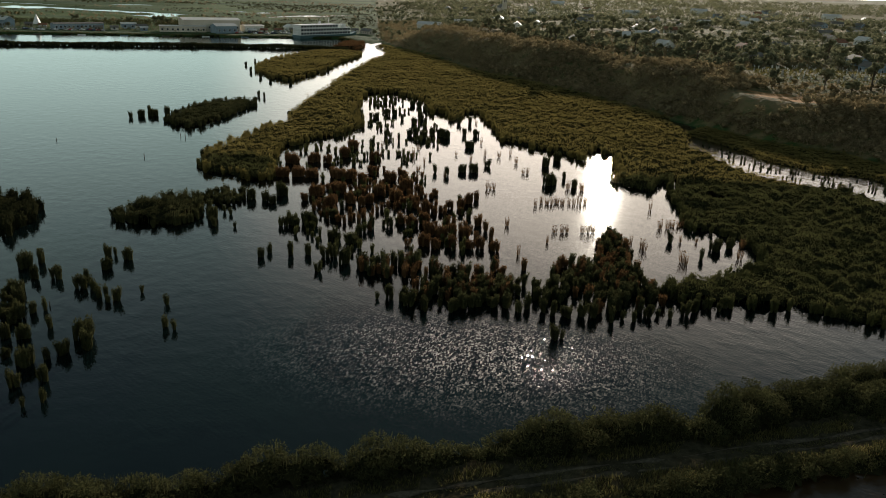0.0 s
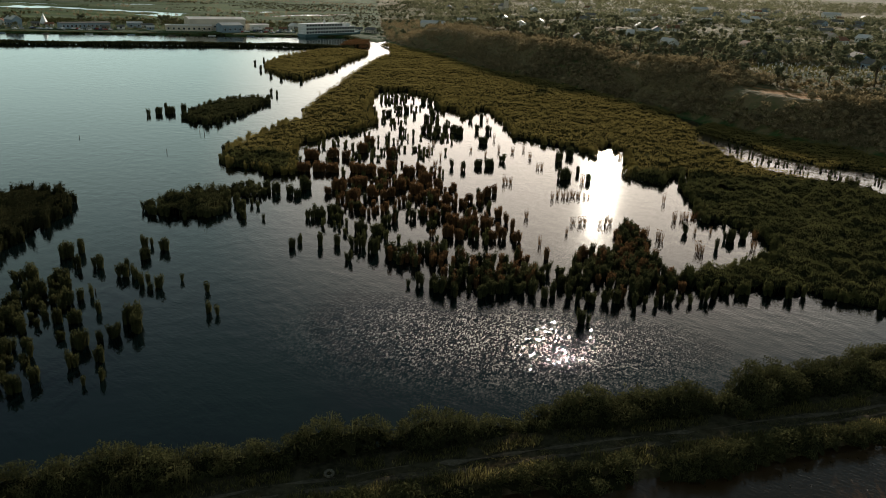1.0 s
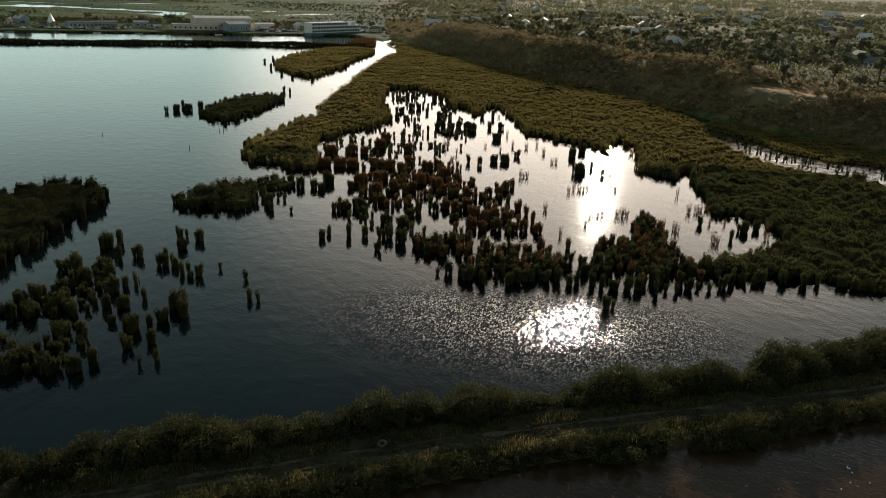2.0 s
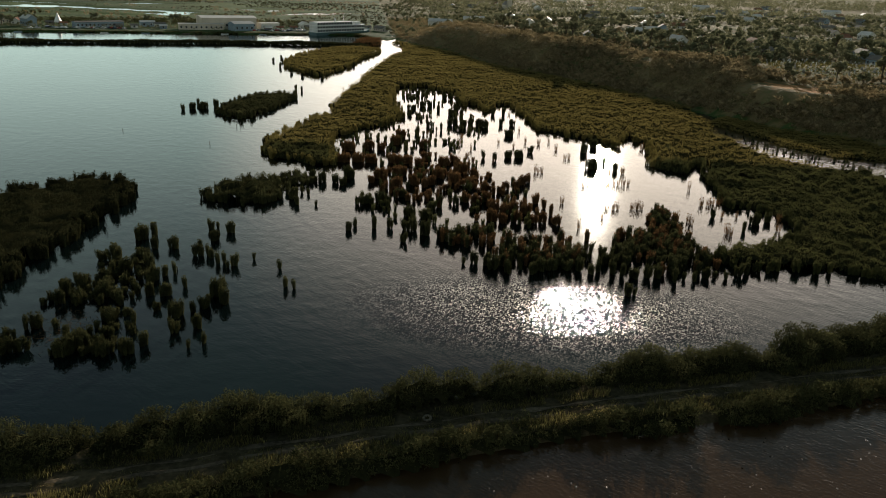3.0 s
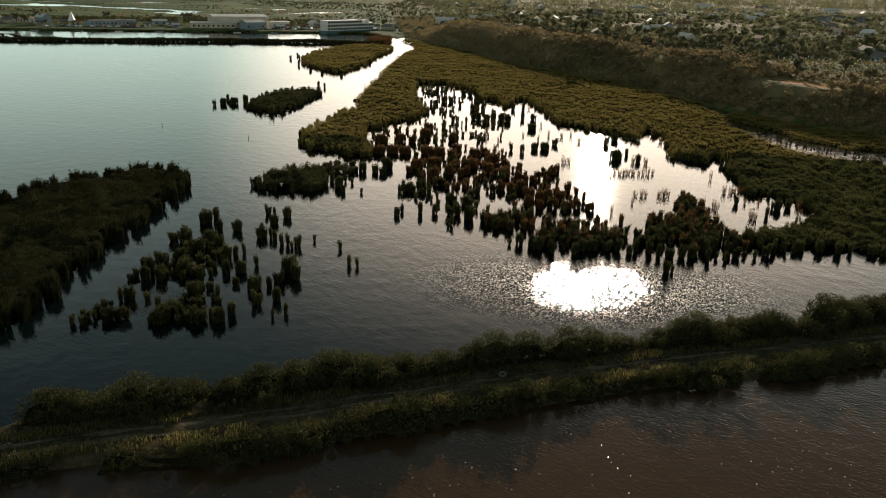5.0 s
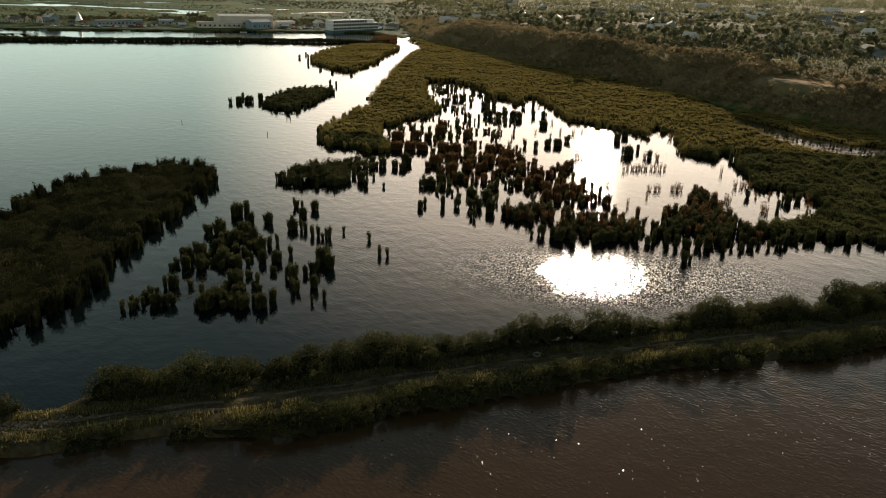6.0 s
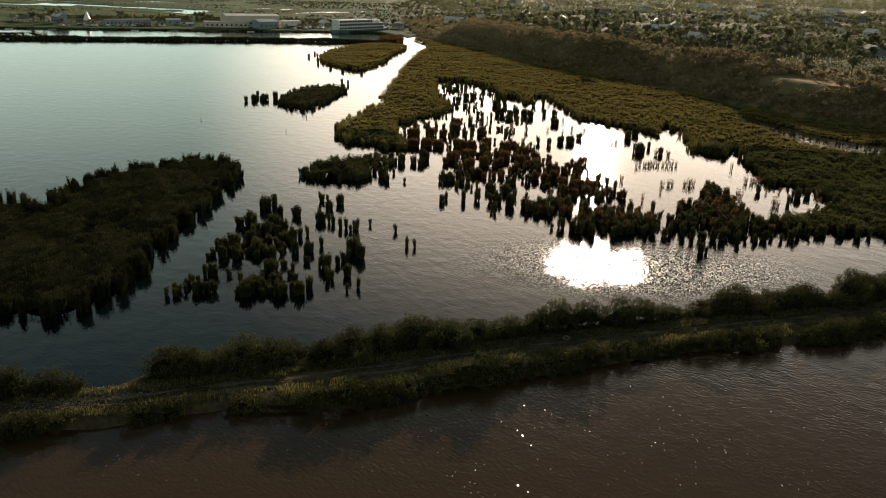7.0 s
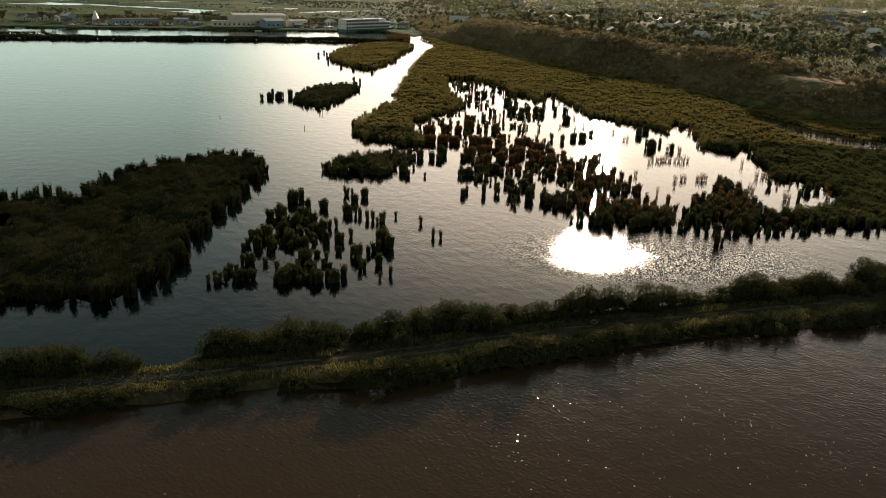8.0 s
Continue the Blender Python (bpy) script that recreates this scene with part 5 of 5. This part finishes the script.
WINDOW = soup("window", *join([box(-0.5, 0.5, -0.05, 0.05, 0, 1.2)]), GLASS)
FRAME = soup("frame", *join([box(-0.58, 0.58, -0.03, 0.09, -0.08, 0.0), box(-0.58, 0.58, -0.03, 0.09, 1.2, 1.28), box(-0.58, -0.5, -0.03, 0.09, 0, 1.2), box(0.5, 0.58, -0.03, 0.09, 0, 1.2)]), PAINT)
DOOR = soup("door", *box(-0.45, 0.45, -0.04, 0.04, 0, 2.05), TIMBER)


def house_kind(w, d, h, rise, wall, roof):
    return dict(w=w, d=d, h=h, rise=rise, wall=soup("wall", *gable(w, d, h, rise), wall), roof=soup("roof", *roof_shell(w, d, h + 0.02, rise), roof),
                chimney=soup("chimney", *box(0.6, 1.1, -0.3, 0.3, h, h + rise + 0.7), TILE))


def house(kind, at, label, group):
    ob = thing("house", label, "house", at, group)
    part("wall", kind["wall"], None, ob)
    roof = part("roof", kind["roof"], None, ob)
    part("chimney", kind["chimney"], None, roof)
    n = max(1, int(kind["d"] // 3))
    for side in (-1, 1):
        for k in range(n):
            y = (k + 0.5) * kind["d"] / n - kind["d"] / 2
            m = pose(side * (kind["w"] / 2 + 0.03), y, 0.9, 0, 0, 90 * side)
            if side < 0 and k == 0:
                part("door", DOOR, None, ob, "", pose(-kind["w"] / 2 - 0.03, y, 0.02, 0, 0, 90))
                continue
            w = part("window", WINDOW, None, ob, "", m)
            part("frame", FRAME, None, w)
    for x in (-kind["w"] / 4, kind["w"] / 4):
        w = part("window", WINDOW, None, ob, "", pose(x, -kind["d"] / 2 - 0.03, 0.9))
        part("frame", FRAME, None, w)
    return ob


HOUSES = [house_kind(7, 10, 3.0, 2.2, PLASTER, TILE), house_kind(6.5, 12, 2.8, 2.0, CREAM, SLATE), house_kind(8, 9, 3.4, 2.4, PLASTER, SHEET), house_kind(7, 14, 3.0, 2.0, BLUE_WALL, SLATE)]
HOUSE_LABELS = ["whitewashed village house with a red clay roof", "cream village house with a grey sheet roof", "white village house with a pale tin roof", "long blue-walled village house with a grey roof"]
spots = plateau_points(rng, 400, 380, 1250, 70, 700, clear)
chosen = []
for x, y in spots:
    if len(chosen) < 80 and all((x - a) ** 2 + (y - b) ** 2 > 24 ** 2 for a, b in chosen):
        chosen.append((x, y))
for x, y in chosen:
    k = int(rng.integers(0, 4))
    z = float(ground_at([(x, y)])[0])
    house(HOUSES[k], pose(x, y, z - 0.1, 0, 0, rng.choice([0, 90, 25, 115]) + rng.uniform(-8, 8)), HOUSE_LABELS[k], "village houses on the plateau")
BIG = house_kind(10, 22, 5.5, 2.2, PLASTER, SHEET)
for x, y, turn, label in ((-60, 742, 80, "two-storey cream house above the bluff"), (167, 990, 85, "long white building with a pale roof"), (284, 1135, 95, "village hall with a bright tin roof"),
                          (444, 1085, 88, "long low shed with a pale roof"), (103, 1340, 90, "long far building with a pale roof"), (-22, 679, 70, "white building with a flat pale roof"), (106, 580, 100, "long tin-roofed farm shed")):
    house(BIG if y > 700 else HOUSES[2], pose(x, y, float(ground_at([(x, y)])[0]) - 0.2, 0, 0, turn), label, "large village buildings")


def church(x, y):
    z = float(ground_at([(x, y)])[0])
    ob = thing("church", "village church with a tall square tower", "church", pose(x, y, z, 0, 0, 15))
    part("nave", gable(9, 20, 7, 4), CREAM, ob)
    part("roof", roof_shell(9, 20, 7.02, 4), SLATE, ob)
    tower = part("tower", join([box(-2.6, 2.6, -15.2, -10.02, 0, 19)]), CREAM, ob)
    part("spire", join([tube((0, -12.6, 19), (0, -12.6, 21.5), 2.4, 2.7, 12), tube((0, -12.6, 21.5), (0, -12.6, 26), 2.6, 0.1, 12)]), SLATE, tower)
    for sx in (-1.0, 1.0):
        part("belfry_opening", box(sx - 0.5, sx + 0.5, -15.26, -15.15, 14, 17), GLASS, tower)


church(9.5, 1080)


def utility_pole(x, y, turn):
    z = float(ground_at([(x, y)])[0])
    ob = thing("utility_pole", "weathered timber pole with a crossarm", "pole", pose(x, y, z - 0.3, 0, 0, turn), "utility poles of the village")
    part("pole", tube((0, 0, 0), (0, 0, 8.5), 0.16, 0.11, 8), TIMBER, ob)
    part("crossarm", box(-0.9, 0.9, -0.06, 0.06, 7.7, 7.85), TIMBER, ob)


for x, y in ((104, 470), (112, 505), (121, 540), (62, 470), (48, 520), (150, 468), (190, 470), (20, 640), (8, 700), (70, 420)):
    utility_pole(x, y, 20)

# graveyard
CROSS = soup("gravestone", *join([box(-0.09, 0.09, -0.07, 0.07, 0, 1.7), box(-0.42, 0.42, -0.06, 0.06, 1.08, 1.25)]), PLASTER)
SLAB = soup("gravestone", *join([box(-0.38, 0.38, -0.08, 0.08, 0, 1.15), box(-0.28, 0.28, -0.075, 0.075, 1.15, 1.3), box(-0.45, 0.45, -0.4, 0.2, -0.1, 0.25)]), STONE)
p = rng.uniform((112, 325), (225, 440), (2600, 2))
p = p[~clear(p) & (p[:, 0] > 112)]
thicket("graveyard_grass", "rank dry grass and low bushes among the graves", p, rng, (0.35, 1.1), 16, 0.7, SEDGE)
for k in range(144):
    a, b = k % 16, k // 16
    x, y = 120 + a * 4.4 + b * 1.9 + rng.normal(0, 1.4), 350 + b * 9.0 - a * 1.2 + rng.normal(0, 1.4)
    ob = new("gravestone", CROSS if rng.uniform() < 0.6 else SLAB)
    ob.matrix_basis = pose(x, y, float(ground_at([(x, y)])[0]) - 0.05, rng.normal(0, 3), rng.normal(0, 3), rng.normal(0, 8)) @ Matrix.Scale(rng.uniform(0.85, 1.3), 4)
    tagged(ob, "pale stone grave marker in dry grass", "gravestone", "gravestones in the graveyard")


# ---- the harbour ----
def ship():
    a, b = Vector((-160, 637)), Vector((-121, 689))
    mid, turn = (a + b) / 2, math.degrees(math.atan2(b.y - a.y, b.x - a.x))
    ob = thing("hotel_ship", "white three-deck floating hotel moored at the quay", "ship", pose(mid.x, mid.y, 0, 0, 0, turn))
    half, beam = 33.0, 5.5
    rng_x = np.linspace(-half, half, 24)
    v, t = [], []
    for x in rng_x:
        taper = 1 - max(0.0, (x - 22) / 11.5) ** 2
        sheer = 2.4 + 1.6 * max(0.0, (x - 18) / 15) ** 2
        for y, z in ((-beam * 0.85, -0.5), (-beam, sheer), (beam, sheer), (beam * 0.85, -0.5)):
            v.append((x, y * taper, z))
    for i in range(len(rng_x) - 1):
        for j in range(4):
            k = (j + 1) % 4
            t += [(i * 4 + j, (i + 1) * 4 + j, (i + 1) * 4 + k), (i * 4 + j, (i + 1) * 4 + k, i * 4 + k)]
    t += [(0, 1, 2), (0, 2, 3)]
    part("hull", (np.array(v), np.array(t)), HULL, ob, "sea-green steel hull")
    decks = [(-32, 22, 2.4, 5.1), (-32, 22, 5.2, 7.9), (-32, 8, 8.0, 10.6)]
    pane = soup("window", *box(-1.05, 1.05, -0.06, 0.06, 0, 1.55), GLASS)
    for k, (x0, x1, z0, z1) in enumerate(decks):
        deck = part("deck", join([box(x0, x1, -4.9, 4.9, z0, z1 - 0.15), box(x0 - 0.5, x1 + 0.5, -5.4, 5.4, z1 - 0.15, z1)]), PAINT, ob)
        n = int((x1 - x0) / 3.0)
        for i in range(n):
            for side in (-1, 1):
                part("window", pane, None, deck, "", pose(x0 + (i + 0.5) * (x1 - x0) / n, side * 4.93, z0 + 0.6))
    part("rail", join([tube((8.5, s * 5.2, 8.9), (22, s * 5.2, 8.9), 0.05, 0.05, 5) for s in (-1, 1)] + [tube((x, s * 5.2, 7.9), (x, s * 5.2, 8.9), 0.04, 0.04, 5) for x in np.arange(8.5, 22.5, 1.5) for s in (-1, 1)]), PAINT, ob)
    part("wheelhouse", join([box(14, 19, -2.8, 2.8, 7.95, 10.2), box(13.6, 19.4, -3.1, 3.1, 10.2, 10.35)]), PAINT, ob)
    part("funnel", tube((-8, 0, 10.6), (-8, 0, 13.2), 0.9, 0.75, 12), PAINT, ob)
    part("mast", join([tube((2, 0, 10.6), (2, 0, 15), 0.12, 0.06, 6), tube((1, 0, 13.5), (3, 0, 13.5), 0.05, 0.05, 5)]), PAINT, ob)


ship()


def long_building(name, label, a, b, depth, h, rise, wall, roof, windows, group=""):
    a, b = Vector(a), Vector(b)
    mid, turn, size = (a + b) / 2, math.degrees(math.atan2(b.y - a.y, b.x - a.x)), (b - a).length
    ob = thing(name, label, "building", pose(mid.x, mid.y, float(ground_at([(mid.x, mid.y)])[0]) - 0.1, 0, 0, turn + 90), group)
    part("wall", gable(depth, size, h, rise), wall, ob)
    part("roof", roof_shell(depth, size, h + 0.02, rise, 0.5), roof, ob)
    for k in range(windows):
        y = (k + 0.5) * size / windows - size / 2
        for side in (-1, 1):
            w = part("window", WINDOW, None, ob, "", pose(side * (depth / 2 + 0.04), y, h * 0.3, 0, 0, 90 * side) @ Matrix.Diagonal((1.5, 1, 1.3, 1)))
            part("frame", FRAME, None, w)
    return ob


long_building("warehouse", "large cream fish hall with a pale sheet roof", (-262, 652), (-222, 676), 24, 9.5, 1.3, CREAM, SHEET, 10)
long_building("warehouse_wing", "low cream wing with a row of windows", (-273, 634), (-240, 649), 10, 4.6, 0.6, CREAM, SHEET, 9)
long_building("workshop", "blue-grey gabled workshop on the quay", (-230, 640), (-217, 652), 13, 6.0, 1.6, BLUE_WALL, SHEET, 4)
long_building("store", "white flat store beside the fish hall", (-216, 672), (-203, 684), 10, 5.0, 0.5, PLASTER, SHEET, 3)
long_building("boat_shed", "long grey-blue building with many windows", (-351, 612), (-325, 641), 9, 4.2, 0.7, BLUE_WALL, SLATE, 12)
long_building("fish_store", "small blue-grey shed with a pale gable", (-312, 648), (-302, 654), 7, 4.0, 1.0, BLUE_WALL, SHEET, 2)
long_building("kiosk", "small pale green harbour kiosk", (-298, 645), (-291, 650), 5, 3.0, 1.2, PLASTER, SLATE, 2)
long_building("harbour_office", "two-storey white house with a blue side", (-392, 612), (-384, 609), 9, 6.0, 2.6, BLUE_WALL, PLASTER, 3)
for x, y, turn in ((-405, 622, 20), (-418, 612, 70), (-430, 620, 30), (-424, 632, 60), (-182, 700, 40), (-160, 722, 120), (-112, 700, 50)):
    house(HOUSES[int(abs(x)) % 3], pose(x, y, float(ground_at([(x, y)])[0]) - 0.1, 0, 0, turn), HOUSE_LABELS[int(abs(x)) % 3], "harbour houses")
tent = thing("sail_awning", "white pointed canvas awning by the quay", "awning", pose(-374, 630, 1.0))
part("canvas", join([tube((0, 0, 2.2), (0, 0, 10), 3.4, 0.08, 6)]), PAINT, tent)
part("mast", tube((0, 0, 0), (0, 0, 10.6), 0.12, 0.08, 6), TIMBER, tent)


def car_kind(paint):
    prof = [(-2.1, 0.35), (2.1, 0.35), (2.15, 0.8), (1.1, 0.95), (0.6, 1.45), (-1.3, 1.45), (-1.9, 0.95), (-2.15, 0.85)]
    glass = join([box(-1.5, 0.75, -0.86, 0.86, 0.98, 1.36)])
    return soup("body", *prism(prof, -0.84, 0.84), paint), soup("side_glass", *glass, GLASS)


TYRE = soup("wheel", *tube((0, -0.1, 0), (0, 0.1, 0), 0.32, 0.32, 12), RUBBER)
CARS = [car_kind(c) for c in CAR_PAINTS]
CAR_LABELS = ["white parked car on the quay", "silver parked car on the quay", "red parked car on the quay", "dark blue parked car on the quay"]


def car(x, y, k, turn):
    ob = thing("car", CAR_LABELS[k], "car", pose(x, y, float(ground_at([(x, y)])[0]) + 0.02, 0, 0, turn), "cars parked by the harbour")
    part("body", CARS[k][0], None, ob)
    part("side_glass", CARS[k][1], None, ob)
    for wx in (-1.3, 1.3):
        for wy in (-0.78, 0.78):
            part("wheel", TYRE, None, ob, "", pose(wx, wy, 0.32))


for k in range(46):
    f = k / 45
    if k < 22:
        x, y = -372 + 62 * (k / 21) + rng.normal(0, 1), 592 + 22 * (k / 21) + rng.normal(0, 3.5)
    else:
        x, y = -212 + 60 * ((k - 22) / 23) + rng.normal(0, 2), 652 + 16 * ((k - 22) / 23) + rng.normal(0, 7)
    car(x, y, int(rng.choice([0, 0, 1, 1, 2, 3])), rng.uniform(0, 180))


def rowing_boat(x, y, turn, mat, label):
    n = 14
    v, t = [], []
    for i in range(n):
        u = i / (n - 1) * 2 - 1
        b = 0.75 * (1 - abs(u) ** 2.6) + 0.04
        up = 0.18 * u * u
        for yy, zz in ((-b, 0.5 + up), (-b * 0.7, -0.1), (b * 0.7, -0.1), (b, 0.5 + up), (b * 0.88, 0.46 + up), (b * 0.6, 0.0), (-b * 0.6, 0.0), (-b * 0.88, 0.46 + up)):
            v.append((u * 2.9, yy, zz))
    for i in range(n - 1):
        for j in range(8):
            k = (j + 1) % 8
            t += [(i * 8 + j, (i + 1) * 8 + j, (i + 1) * 8 + k), (i * 8 + j, (i + 1) * 8 + k, i * 8 + k)]
    ob = thing("rowing_boat", label, "boat", pose(x, y, 0.02, 0, 0, turn), "boats moored at the quay")
    part("hull", (np.array(v), np.array(t)), mat, ob)
    for sx in (-1.0, 0.6):
        part("thwart", box(sx - 0.14, sx + 0.14, -0.6, 0.6, 0.3, 0.35), TIMBER, ob)


for k in range(9):
    f = k / 8
    rowing_boat(-395 + 225 * f, 550.5 + 83 * f - 1.5, 20 + rng.normal(0, 12), (PAINT, BLUE_WALL, TIMBER)[k % 3], ("white wooden rowing boat at the quay", "blue wooden rowing boat at the quay", "tarred wooden rowing boat at the quay")[k % 3])

# ---- small things near the camera ----
for x, y, h in ((-96.4, 232.9, 1.2), (-95.4, 234.1, 1.6), (-95.5, 204.4, 1.1), (-128.6, 218.5, 0.9), (-66.2, 104.6, 0.8)):
    ob = new("stake", soup("stake", *tube((0, 0, -1), (0.08, 0.03, h), 0.11, 0.08, 7), TIMBER))
    ob.matrix_basis = pose(x, y, 0, 2, -3, 0)
    tagged(ob, "grey wooden mooring stake standing in the lagoon", "stake", "stakes in the lagoon")

rng = np.random.default_rng(77)
RUBBLE = tinted("dusty rubble", (0.1, 0.085, 0.065), (0.24, 0.2, 0.15), 0.9, 4, 0.5, 0.5)
stones = []
for k in range(420):
    s = rng.uniform(0.05, 0.15)
    x, y = -79 + rng.normal(0, 3.4), 37.4 + rng.normal(0, 1.1)
    v, t = tube((0, 0, -s), (0, 0, s * 0.6), s * rng.uniform(0.8, 1.3), s * rng.uniform(0.4, 0.8), 6)
    v = v * [1.3, 1.3, 0.6] + rng.normal(0, s * 0.12, v.shape) + [x + 0.3 * (x + 79) * 0, y + 0.34 * (x + 79), 0.93]
    stones.append((v, t))
tagged(new("rubble", soup("rubble", *join(stones), RUBBLE)), "pale broken stones scattered on the dyke track", "rubble", kind="stuff")

ring = []
for k in range(20):
    a, b = k * math.pi / 10, (k + 1) * math.pi / 10
    ring.append(tube((math.cos(a) * 0.42, math.sin(a) * 0.42, 0.2), (math.cos(b) * 0.42, math.sin(b) * 0.42, 0.2), 0.15, 0.15, 7))
tyre = new("tractor_tyre", soup("tractor_tyre", *join(ring), RUBBLE))
tyre.matrix_basis = pose(-19.0, 60.4, 1.0, 12, 0, 0)
tagged(tyre, "dusty grey tyre lying in the verge grass", "tyre")

broken = []
for k in range(260):
    x, y = -73.6 + rng.normal(0, 2.0), 80.5 + rng.normal(0, 3.2)
    a, r = rng.uniform(0, 6.28), rng.uniform(0.5, 1.3)
    broken.append((x, y, x + math.cos(a) * r, y + math.sin(a) * r, rng.uniform(0.02, 0.3)))
broken = np.array(broken)
b0 = np.column_stack([broken[:, :2], np.full(len(broken), 0.01)])
b1 = np.column_stack([broken[:, 2:4], broken[:, 4]])
tagged(new("broken_reeds", soup("broken_reeds", *blades(b0, b1, np.full(len(broken), 0.09), rng, 0.02), REED_OLD)), "flattened pale dead reeds floating on the water", "reeds", kind="stuff")

hedge = [(-560, 490), (-409, 549.5), (-334, 578.5), (-251, 605.5), (-162, 639.5), (-128, 650), (-114, 634), (-111, 638), (-127, 655), (-163, 644), (-252, 610), (-335, 583), (-410, 554), (-562, 495)]
reed_bed("quay_reeds", "dark reeds and weeds along the quay edge", hedge, 2.0, 1.5, wide=0.25, rough=0.3)
tussock_field("thin_reeds", "thin reeds standing in the narrow side channel", [(x - 2, y - 16) for x, y in SIDE_CHANNEL] + [(x + 1, y + 2) for x, y in SIDE_CHANNEL[::-1]], 2.4, 16, REED_GREEN, 0.5, 1.1, (0.14, 0.3))

belt = rng.uniform((-440, 560), (-120, 760), (1500, 2))
gap = edge_distance(belt, QUAY, False)
belt = belt[ground_height(belt)[2] & (gap > 30) & (gap < 95) & (vnoise(belt[:, 0], belt[:, 1], 22, 95) > 0.45)]
thicket("harbour_scrub", "dark hedges and bushes behind the harbour", belt, rng, (1.2, 3.4), 26, 0.32, LEAF)

for k, (x, y) in enumerate(((-318, 622), (-308, 628), (-286, 634), (-204, 660), (-196, 668), (-186, 676), (-176, 690), (-166, 700), (-152, 706), (-138, 704), (-356, 634), (-366, 624), (-380, 628), (-126, 716))):
    long_building("boat_hut", ("small tarred timber boat hut", "small white boat hut", "small blue boat hut")[k % 3], (x - 2.6, y - 1.2), (x + 2.6, y + 1.2), 4, 2.4, 1.1, (TIMBER, PLASTER, BLUE_WALL)[k % 3], (SLATE, SHEET, TILE)[(k // 2) % 3], 1, "boat huts along the quay")
